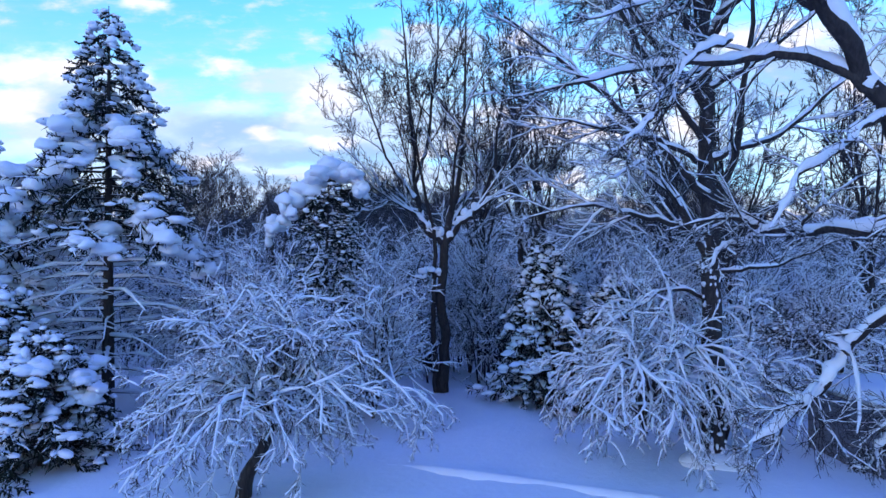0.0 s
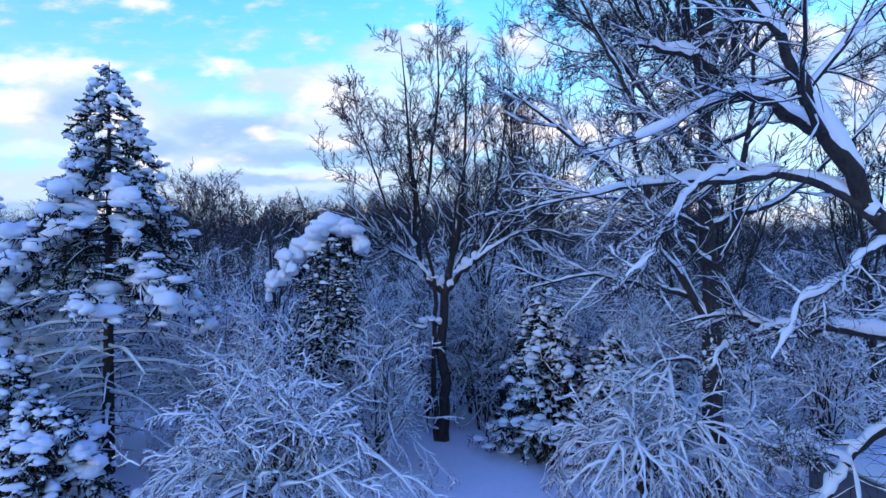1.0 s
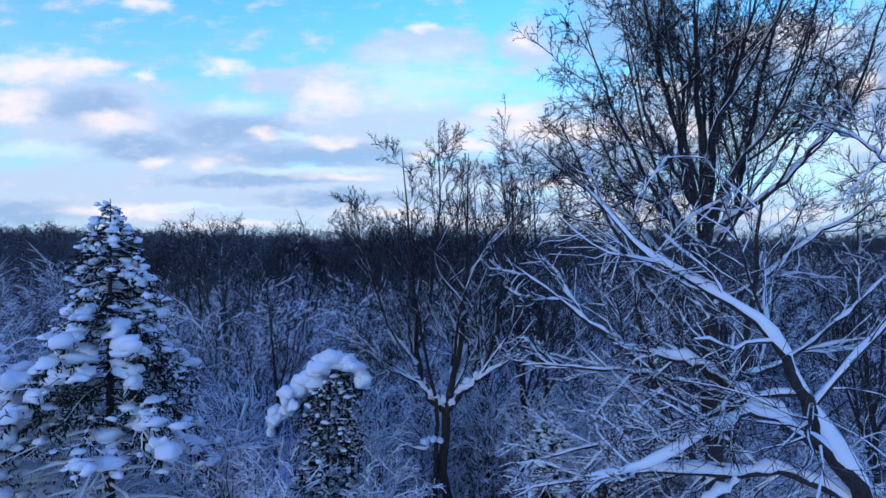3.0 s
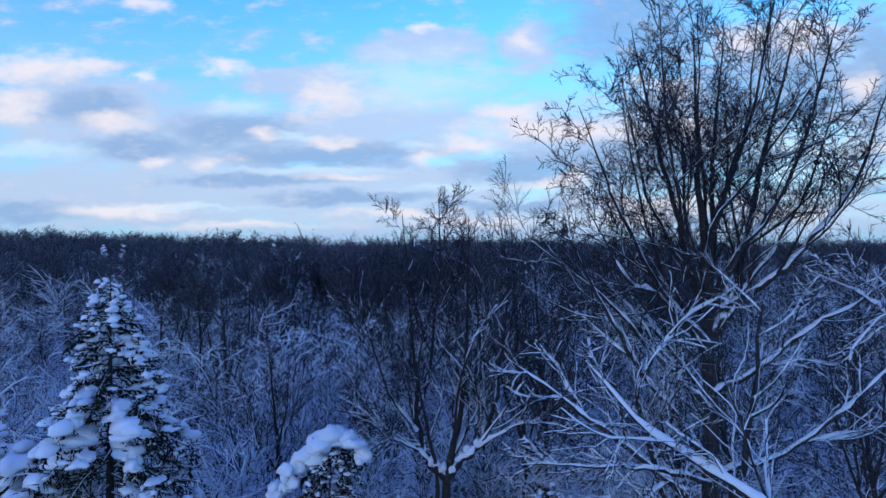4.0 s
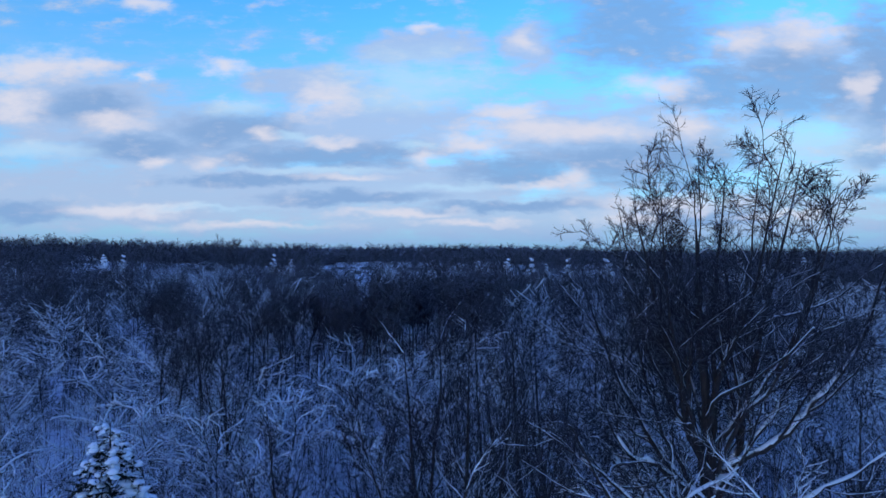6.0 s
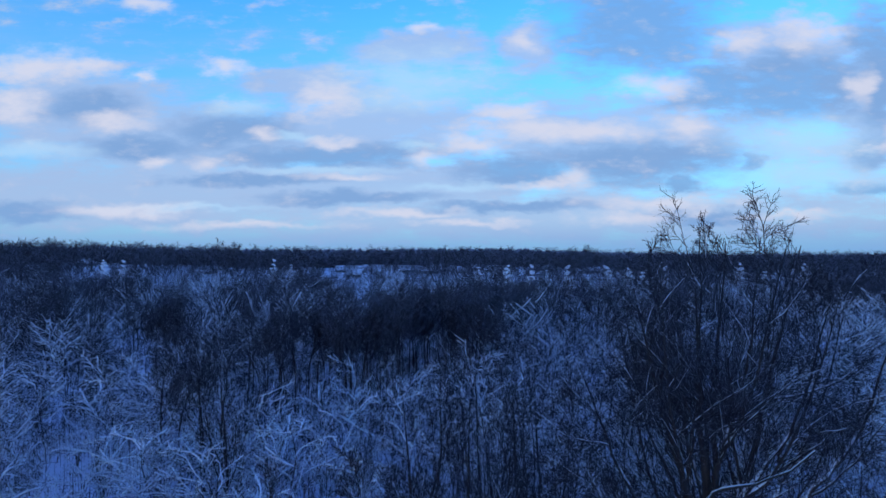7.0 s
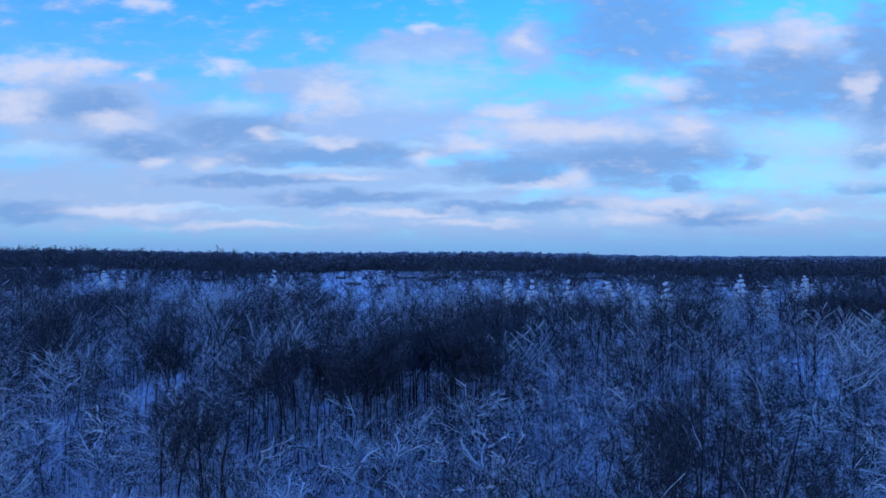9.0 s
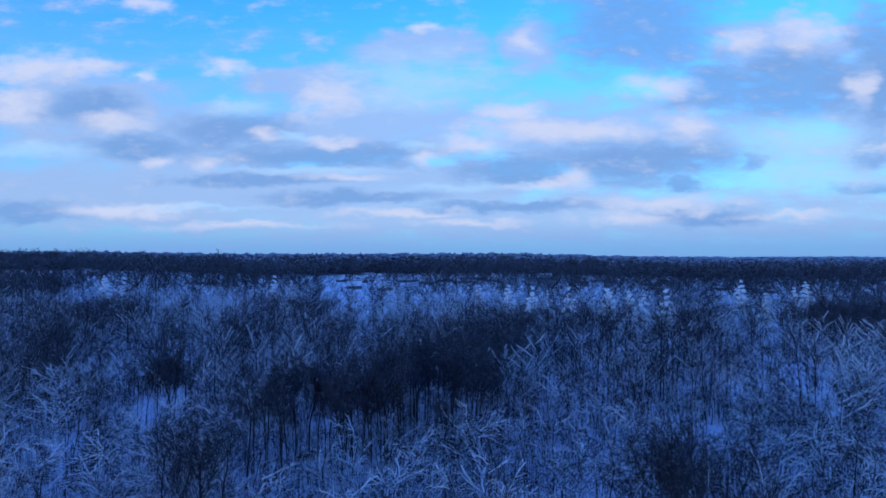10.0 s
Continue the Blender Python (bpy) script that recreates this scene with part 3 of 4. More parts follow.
def near_tree():
    g = np.random.default_rng(23)
    stems = [
        [(9.9, 11.2, -0.2, 0.4), (9.6, 11.0, 3, 0.34), (9.0, 10.6, 5.8, 0.29), (8.3, 10.3, 7.0, 0.25)],
        [(8.35, 10.32, 6.9, 0.25), (7.35, 10.0, 8.4, 0.22), (6.08, 9.9, 10.1, 0.19), (5.6, 9.8, 11.1, 0.13), (4.87, 9.8, 12.2, 0.08), (3.39, 9.9, 13.15, 0.05), (2.3, 10.0, 14.3, 0.02)],
        [(6.1, 9.95, 10.05, 0.13), (5.0, 10.0, 10.75, 0.11), (3.85, 10.1, 11.5, 0.08), (3.0, 10.2, 11.6, 0.02)],
        [(6.0, 9.9, 10.1, 0.09), (5.2, 9.7, 10.55, 0.075), (4.4, 9.6, 10.5, 0.065), (3.2, 9.5, 10.0, 0.045), (2.1, 9.5, 9.6, 0.012)],
        [(7.1, 9.95, 8.65, 0.14), (6.24, 10.3, 9.27, 0.11), (4.97, 10.7, 9.41, 0.09), (3.4, 10.9, 9.33, 0.06), (1.0, 11.2, 8.8, 0.012)],
        [(9.55, 11.2, 6.4, 0.17), (8.6, 12.6, 6.45, 0.14), (7.3, 13.0, 6.55, 0.12), (6.1, 13.1, 6.75, 0.07), (4.8, 13.2, 6.5, 0.012)],
        [(7.2, 13.0, 6.55, 0.07), (6.2, 12.8, 6.3, 0.05), (5.4, 12.6, 5.6, 0.012)],
        [(9.5, 11.1, 5.6, 0.15), (8.35, 11.4, 4.9, 0.13), (7.6, 11.5, 4.1, 0.11), (7.0, 11.5, 3.4, 0.11), (6.4, 11.5, 2.85, 0.09), (5.6, 11.5, 2.3, 0.02)],
        [(9.3, 11.0, 4.4, 0.1), (8.5, 11.0, 3.3, 0.08), (8.0, 11.0, 2.7, 0.06), (7.6, 11.0, 2.1, 0.015)],
        [(7.4, 10.0, 8.3, 0.08), (6.6, 9.9, 7.9, 0.07), (5.8, 9.8, 7.2, 0.05), (5.2, 9.7, 6.4, 0.012)],
        [(7.6, 11.5, 4.1, 0.06), (6.9, 11.2, 4.5, 0.05), (6.2, 11.0, 4.7, 0.03), (5.7, 10.9, 4.5, 0.01)],
        [(4.7, 9.9, 9.5, 0.06), (3.9, 9.6, 9.0, 0.05), (3.2, 9.4, 8.2, 0.03), (2.7, 9.3, 7.6, 0.01)],
    ]
    stems += [
        [(9.6, 11.0, 5.6, 0.24), (11.2, 11.1, 9.0, 0.2), (11.6, 11.3, 12.5, 0.16), (10.8, 11.4, 14.0, 0.13)],
        [(10.8, 11.4, 13.9, 0.13), (9.5, 11.4, 14.45, 0.06), (8.3, 11.4, 15.0, 0.04), (7.8, 11.4, 15.22, 0.025), (6.7, 11.4, 15.8, 0.012)],
    ]
    stems = [[(x, y, z, r * 0.72) for x, y, z, r in s] for s in stems]
    plan = [
        level(11, (0.28, 0.98), (28, 65), 0.34, 7, 0.14, 0.0, 0.42, least=0.012, fade=0.55),
        level(8, (0.12, 1.0), (28, 62), 0.5, 5, 0.15, -0.01, 0.5, least=0.0085, fade=0.25),
        level(7, (0.12, 1.0), (28, 60), 0.55, 3, 0.14, 0.0, 0.6, least=0.0065, fade=0.25),
        level(2, (0.2, 0.9), (25, 55), 0.7, 2, 0.1, 0.0, 0.8, least=0.005, fade=0.25),
    ]
    bare_tree("leaning_tree", "leaning bare tree with thick snow along its long limbs", g, stems, plan, [(0.95, 0.03), (0.9, 0.012), (0.8, 0.004)], sides=9, group="large bare trees")


def arching_bush(name, label, g, where, stems, plan, thick, lean=(0, 0), upright=0, group="snow-laden bushes", height=4.0, spread=3.5, droop=-0.12, category="bush", foot=0.0, low=0.35, fine=None):
    """Stems that rise, arch over and droop under a load of snow; each carries its own spray of twigs."""
    top = thing(name, label, category, group, where)
    base = np.array([lean[0], lean[1], foot])
    lines = []
    for i in range(stems):
        q = (i + g.random() * 0.7) * 2 * math.pi / stems
        h, s = (height - foot) * g.uniform(0.5, 1.0), spread * g.uniform(0.65, 1.1)
        d = np.array([math.cos(q), math.sin(q), 0])
        p = [base, base + d * s * 0.16 + (0, 0, h * 0.5), base + d * s * 0.52 + (0, 0, h * 0.9), base + d * s + (0, 0, h * g.uniform(low, 0.85))]
        lines.append([(*v, r) for v, r in zip(p, (0.06, 0.045, 0.03, 0.01))])
    for _ in range(upright):
        q, s = g.random() * 6.28, spread * 0.6
        d = np.array([math.cos(q), math.sin(q), 0]) * s * g.uniform(0.2, 1)
        h = height - foot
        p = [base, base + d * 0.35 + (0, 0, h * 0.5), base + d * 0.7 + (0, 0, h), base + d + (0, 0, h * g.uniform(1.15, 1.6))]
        lines.append([(*v, r) for v, r in zip(p, (0.045, 0.03, 0.02, 0.007))])
    for row, s in enumerate(lines):
        P, R = curve(s, 10)
        wave = np.linspace(0, 1, 10)[None, :, None]
        P = P + sum(np.sin(wave * q * 6.28 + g.random(3) * 6.28) * a for q, a in ((0.9, 0.16), (2.1, 0.08), (4.0, 0.03))) * np.minimum(wave * 3, 1)
        stem = part("stem", mesh_of("stem", [tube(P, R, 5)], BARK), top)
        white, sprays = [snow_on(g, P, R, 0.8, thick, 5, 0.4)], []
        for i, (k, ratio, n) in enumerate(plan):
            P, R = shoots(g, P, R, k, (0.25, 1.0), (25, 70), ratio, n, 0.2, droop, 0.55, (0.011, 0.009, 0.011)[i], 0.2, 0.35)
            sprays.append(twig(P, R))
            if i < 2:
                white.append(snow_on(g, P, R, 0.8, thick * (0.9, 0.6)[i], 4, 0.5))
        tagged(part("twig_spray", mesh_of("twig_spray", sprays, DUSTED if row >= stems else fine or FROSTED), stem), kind="stuff")
        tagged(part("snow", mesh_of("snow", white, SNOW), stem, "fresh snow on every twig"), kind="stuff")
    return top


def garden_bushes():
    g = np.random.default_rng(31)
    # the small spreading tree in the garden, with its crooked trunk
    crab = arching_bush("crabapple_tree", "small spreading garden tree bowed under fresh snow", g, (-5.0, 15.2, 0), 16, [(10, 0.4, 6), (8, 0.44, 5), (7, 0.45, 2)], 0.02, (0.75, -0.1), 13, height=3.9, spread=3.7, droop=-0.12, category="tree", foot=1.7, low=-0.35)
    P, R = curve([(0, 0, -0.2, 0.22), (0.1, 0, 0.5, 0.18), (0.45, 0, 1.1, 0.15), (0.7, -0.1, 1.7, 0.13), (0.8, -0.1, 2.3, 0.06)], 12)
    trunk = part("trunk", mesh_of("trunk", [tube(P, R, 10)], BARK), crab)
    arching_bush("snowy_bush", "bush of arching twigs laden with snow under the maple", g, (5.7, 17.4, 0), 15, [(9, 0.4, 6), (7, 0.44, 5), (6, 0.45, 2)], 0.026, (0, 0), 2, height=3.9, spread=2.9, droop=-0.22, foot=0.9, low=-0.1)
    arching_bush("snowy_bush", "bush of arching twigs laden with snow under the maple", g, (8.9, 19.4, 0), 12, [(8, 0.4, 5), (6, 0.42, 4), (5, 0.42, 2)], 0.03, (0, 0), 2, height=3.4, spread=2.4, droop=-0.16)
    for x, y, h, s in [(-2.6, 22.5, 4.2, 2.6), (-6.0, 21.0, 4.6, 3.0), (-8.6, 24.0, 5.0, 3.0), (-3.8, 26.5, 5.5, 3.0), (2.6, 29.5, 4.5, 2.6), (-11.0, 27.5, 5.0, 3.2), (11.0, 24.0, 4.2, 3.0), (14.5, 23.0, 4.6, 3.0), (7.5, 26.0, 5.0, 3.2), (-15.5, 26.0, 5.0, 3.0), (-0.8, 30.5, 4.6, 2.6), (5.2, 28.6, 5.4, 2.8), (9.6, 27.6, 5.6, 3.0), (1.4, 33.5, 5.4, 3.0)]:
        arching_bush("snowy_bush", "tangled bare bush frosted with snow at the wood's edge", g, (x, y, float(ground_z(x, y))), 9, [(7, 0.42, 5), (6, 0.42, 4), (6, 0.45, 2)], 0.02, (0, 0), 9, height=h * 0.8, spread=s, droop=-0.05, fine=DUSTED)


great_tree()
forked_tree()
upright_trees()
near_tree()
garden_bushes()


# ---- conifers ----
def conifer(name, label, g, where, height, radius, boughs, bare_below, lumpiness=1.0, drooping=-0.35, shape=0.85, sub=2, group="snowy conifers", tufts=26, lean=(0, 0), widest=9.0, pads=1.0, sheltered=0.75, clumps=0.0, clump=0.3):
    """A trunk with whorls of boughs; every bough has a spine, needle sprays and pads of snow."""
    top = thing(name, label, "tree", group, where)
    P, R = curve([(0, 0, -0.2, 0.05 + height * 0.013), (lean[0] * 0.4, lean[1] * 0.4, height * 0.5, height * 0.009), (lean[0], lean[1], height, 0.015)], 10)
    part("trunk", mesh_of("trunk", [tube(P, R, 8)], BARK), top)
    for i in range(boughs):
        t = 0.06 + 0.93 * ((i + g.random()) / boughs) ** 0.85
        z = t * height
        bare = t < bare_below
        f = np.interp(t, np.linspace(0, 1, 10), np.arange(10))
        j = min(int(f), 8)
        c = P[0, j] * (1 - f + j) + P[0, j + 1] * (f - j)
        long = min(radius * (1 - t) ** shape, widest) * g.uniform(0.7, 1.15) + 0.15
        q = i * 2.4 + g.uniform(-0.4, 0.4)
        d = np.array([math.cos(q), math.sin(q), 0])
        s = drooping * long * (0.35 if bare else 1.0)
        line = [(*c, 0.012 + 0.012 * long), (*(c + d * long * 0.5 + (0, 0, s * 0.25 + 0.04 * long)), 0.01 + 0.007 * long), (*(c + d * long + (0, 0, s)), 0.008)]
        S, SR = curve(line, 7)
        A, AR = shoots(g, S, SR, 7 if bare else 10, (0.2, 1.0), (35, 65), 0.42, 4, 0.1, -0.03, 0.5, 0.006, 0.85)
        bough = part("bough", mesh_of("bough", [tube(S, SR, 5), tube(A, AR, 3)], FROSTED if bare else BARK), top)
        if bare:
            part("snow", mesh_of("snow", [snow_on(g, S, SR, 0.8, 0.035, 5), snow_on(g, A, AR, 0.6, 0.014, 3)], SNOW), bough, "thin snow along the bare bough")
            continue
        N, NR = shoots(g, A, AR, tufts // 2, (0.05, 1.0), (35, 80), 0.45, 2, 0.1, -0.35, 0.8, 0.03)
        M, MR = shoots(g, S, SR, tufts, (0.2, 1.0), (35, 80), 0.2, 2, 0.1, -0.35, 0.3, 0.032)
        part("needles", mesh_of("needles", [spike(N, NR), spike(M, MR)], NEEDLE), bough)
        if g.random() < (sheltered if t < 0.28 else 0.12):
            continue
        k = max(3, int((4 + long * 10) * pads))
        row, at = g.integers(len(A), size=k), g.integers(1, 4, size=k)
        C = A[row, at] + g.normal(size=(k, 3)) * (0.05, 0.05, 0.02)
        u = g.uniform(0.3, 1.0, k)
        spine = np.stack([np.interp(u * 6, np.arange(7), S[0, :, a]) for a in range(3)], -1)
        C = np.where((g.random(k) < 0.45)[:, None], spine + g.normal(size=(k, 3)) * 0.06, C)
        w = (0.06 + 0.027 * min(long, 2.5)) * lumpiness * np.minimum(g.lognormal(0, 0.42, k), 1.7)
        Z = np.stack([w * g.uniform(1.0, 2.1, k), w * g.uniform(0.8, 1.2, k), w * g.uniform(0.6, 1.0, k)], -1)
        C[:, 2] += w * 0.2
        big = w > 0.16 if sub > 1 else w > 9
        white = [lumps(g, C[m], Z[m], s, 0.3) for m, s in ((big, 2), (~big, 1)) if m.any()]
        if g.random() < clumps:  # one heavy load on the outer half of the bough
            k = int(g.integers(4, 8))
            u = np.linspace(g.uniform(0.35, 0.6), 1.0, k) * 6
            C = np.stack([np.interp(u, np.arange(7), S[0, :, a]) for a in range(3)], -1) + g.normal(size=(k, 3)) * clump * 0.3
            w = clump * (0.14 + 0.37 * min(long, 2.6)) * g.uniform(0.6, 1.15, k)
            C[:, 2] += w * 0.3
            white.append(lumps(g, C, np.stack([w * 1.2, w * 0.95, w * 0.8], -1), 2, 0.42))
        tagged(part("snow", mesh_of("snow", white + [snow_on(g, A, AR, 0.8, 0.02 * lumpiness, 4)], SNOW), bough, "pillows of snow weighing down the bough"), kind="stuff")
    return top


def garden_conifers():
    g = np.random.default_rng(41)
    conifer("spruce_tree", "tall spruce, snow pillows above and bare snowy boughs below", g, (-12.4, 22.6, 0), 15.3, 6.3, 120, 0.44, 0.95, -0.42, widest=3.2, pads=0.4, clumps=0.5, clump=0.34)
    conifer("pine_tree", "dark evergreen loaded with broad pillows of snow", g, (-16.8, 21.6, 0), 10.8, 3.4, 60, 0.1, 1.4, -0.3, 0.5, pads=0.6, clumps=0.5, clump=0.48)
    conifer("juniper_bush", "rounded evergreen bush smothered in snow", g, (-11.6, 17.6, 0), 3.9, 2.4, 70, 0.0, 1.0, -0.35, 0.45, pads=0.5, clumps=0.5, clump=0.36)
    conifer("juniper_bush", "low evergreen bush smothered in snow at the garden's edge", g, (-13.8, 18.8, 0), 5.2, 2.4, 70, 0.0, 1.1, -0.35, 0.45, pads=0.5, clumps=0.5, clump=0.36)
    conifer("hemlock_tree", "young hemlock with drooping boughs coated in snow", g, (4.2, 25.0, 0), 6.8, 3.0, 64, 0.0, 1.0, -0.95, 0.6, pads=1.5, sheltered=0.2)
    conifer("hemlock_tree", "young hemlock with drooping boughs coated in snow", g, (6.4, 23.5, 0), 5.2, 2.4, 50, 0.0, 1.0, -0.9, 0.6, pads=1.5, sheltered=0.2)
    # the cedar whose bent top carries one large cap of snow
    cedar = conifer("cedar_tree", "slim cedar with a large cap of snow on its bent top", g, (-4.6, 23.2, 0), 9.2, 1.45, 60, 0.3, 0.75, -0.6, 0.15, lean=(0.3, 0.0), pads=0.6)
    spine = curve([(-1.95, 0, 6.7, 0.3), (-1.4, 0, 7.5, 0.34), (-0.6, 0, 8.4, 0.42), (0.2, 0, 9.1, 0.5), (0.9, 0, 9.0, 0.42), (1.7, 0, 8.3, 0.28)], 64)
    C = spine[0][0] + g.normal(size=(64, 3)) * (0.12, 0.3, 0.14)
    Z = spine[1][0][:, None] * g.uniform(0.45, 1.0, (64, 3))
    part("snow_cap", mesh_of("snow_cap", [lumps(g, C, Z, 2, 0.3)], SNOW), cedar, "heavy rounded cap of snow")


garden_conifers()


# ---- the wood ----
def wood_tree(g, height, spread, snowy):
    """Meshes of one tree of the wood: trunk, crown and the snow on it. Snowy trees spread and bow; bare ones reach up."""
    fork = g.uniform(0.2, 0.35) * height
    P, R = curve([(0, 0, -0.4, 0.006 * height), (*g.normal(0, 0.25, 2), fork, 0.005 * height), (*g.normal(0, 0.5, 2), height * 0.65, 0.0045 * height), (*g.normal(0, 0.7, 2), height * 0.95, 0.015)], 7)
    up = 0.035 if snowy < 0.45 else -0.01
    L, LR = shoots(g, P, R, 9, (0.15, 0.9), (28, 55) if snowy < 0.45 else (35, 70), 0.55 * spread, 6, 0.2, up, 0.6, 0.025, fade=0.4)
    B, BR = shoots(g, L, LR, 6, (0.2, 1.0), (28, 65), 0.45, 4, 0.2, up, 0.5, 0.018, fade=0.3)
    T, TR = shoots(g, B, BR, 8, (0.12, 1.0), (25, 65), 0.55, 2, 0.1, up, 0.6, 0.019, fade=0.3)
    U, UR = shoots(g, T, TR, 1 if snowy > 0.45 else 3, (0.2, 0.9), (20, 55), 0.8, 2, 0.1, up, 0.7, 0.02)
    crown = FROSTED if snowy > 0.85 else DUSTED if snowy > 0.45 else TWIG
    fine = DUSTED if snowy > 0.75 else TWIG
    out = [("trunk", mesh_of("trunk", [tube(P, R, 6)], BARK)), ("crown", mesh_of("crown", [tube(L, LR, 4), tube(B, BR, 3)], crown)), ("twig_spray", mesh_of("twig_spray", [spike(T, TR), spike(U, UR)], fine))]
    out.append(("snow", mesh_of("snow", [snow_on(g, L, LR, 0.6 + snowy * 0.4, 0.06 * snowy, 4)] + ([snow_on(g, B, BR, 0.8, 0.045 * snowy, 3)] if snowy > 0.5 else []), SNOW)))
    return out


HOUSES = [(-92, 560, 15), (-76, 540, 12), (-62, 560, 14), (-50, 500, 13), (-36, 545, 12), (-24, 560, 16), (-14, 520, 14), (2, 560, 18), (14, 530, 14), (30, 600, 16), (44, 560, 14), (-70, 470, 11), (-45, 455, 12), (-58, 610, 15), (-80, 640, 15), (-6, 640, 15), (100, 620, 16), (150, 600, 18), (185, 560, 15), (215, 600, 15), (235, 520, 14), (250, 480, 14), (125, 560, 13), (-210, 540, 15), (-195, 500, 13), (-330, 560, 14)]


def in_garden(x, y):
    return y < 29 and -24 < x < 16


CONIFERS = [(-92, 328, 20), (-80, 318, 17), (70, 232, 19), (62, 236, 14), (78, 240, 13), (67, 250, 17), (84, 232, 11), (129, 246, 17), (136, 228, 13), (35, 247, 18), (43, 258, 16), (27, 262, 15), (50, 246, 14), (16, 290, 16), (-185, 330, 15), (-168, 318, 13), (160, 280, 14), (172, 292, 13), (148, 306, 12)]


def in_village(x, y):
    """Open ground: the lane up to the houses, their front gardens, and the glades before the great conifers."""
    u = x / y
    if 255 < y < 520 and -0.2 < u < -0.125 and math.sin(x * 0.3) + math.sin(y * 0.11) > -0.7:
        return True
    if y > 430 and any(abs(x - a) < w * 0.6 and -15 < y - b < w * 0.5 for a, b, w in HOUSES):
        return True
    return any(abs(x - a) < 6.5 and -38 < y - b < 5 for a, b, _ in CONIFERS)


GROVES = [(-2, 109, 11, 10), (-20, 92, 13, 8), (-26, 65, 4, 4), (-95, 152, 9, 11), (-57, 166, 7, 9), (142, 206, 26, 16), (47, 190, 11, 10), (76, 186, 7, 9), (25, 186, 12, 8), (24, 60, 6, 4), (-235, 350, 24, 16), (-60, 240, 14, 10), (10, 160, 9, 8), (-52, 112, 5, 5), (5, 140, 16, 8), (-130, 230, 16, 10)]


GLADES = [(-61, 126, 6, 18), (-88, 180, 15, 30), (45, 172, 7, 22), (120, 235, 14, 30), (74, 142, 11, 18), (-60, 98, 5, 9), (97, 168, 10, 20), (21, 86, 6, 10), (-74, 228, 10, 22), (-28, 200, 9, 22), (-38, 60, 5, 8), (44, 108, 7, 14), (-150, 205, 12, 20)]


def glade(x, y):
    """Open snow between the thickets."""
    return any(math.hypot((x - a) / w, (y - b) / d) < 1 + 0.25 * math.sin(x * 0.9 + y * 0.5) for a, b, w, d in GLADES)


def grove(x, y):
    """Above nought in the groves where tall bare trees stand thick; elsewhere snowy thickets show."""
    return max(1 - math.hypot((x - a) / w, (y - b) / d) for a, b, w, d in GROVES)


def broom_tree(g, height, spread):
    """Meshes of a tall dark tree: bare stem, and a dense broom of fine upright twigs."""
    P, R = curve([(0, 0, -0.4, 0.0075 * height), (*g.normal(0, 0.2, 2), height * 0.4, 0.006 * height), (*g.normal(0, 0.4, 2), height * 0.7, 0.004 * height), (*g.normal(0, 0.5, 2), height * 0.96, 0.015)], 8)
    L, LR = shoots(g, P, R, 13, (0.38, 0.95), (22, 48), 0.34 * spread, 5, 0.09, 0.07, 0.55, 0.03, fade=0.45)
    B, BR = shoots(g, L, LR, 6, (0.2, 1.0), (22, 55), 0.5, 3, 0.12, 0.07, 0.5, 0.02, fade=0.3)
    T, TR = shoots(g, B, BR, 8, (0.1, 1.0), (22, 60), 0.62, 2, 0.12, 0.08, 0.6, 0.022, fade=0.3)
    U, UR = shoots(g, T, TR, 2, (0.2, 0.9), (22, 60), 0.75, 2, 0.12, 0.08, 0.7, 0.02)
    return [("trunk", mesh_of("trunk", [tube(P, R, 6)], BARK)), ("crown", mesh_of("crown", [tube(L, LR, 3), tube(B, BR, 3)], TWIG)), ("twig_spray", mesh_of("twig_spray", [spike(T, TR), spike(U, UR)], TWIG))]


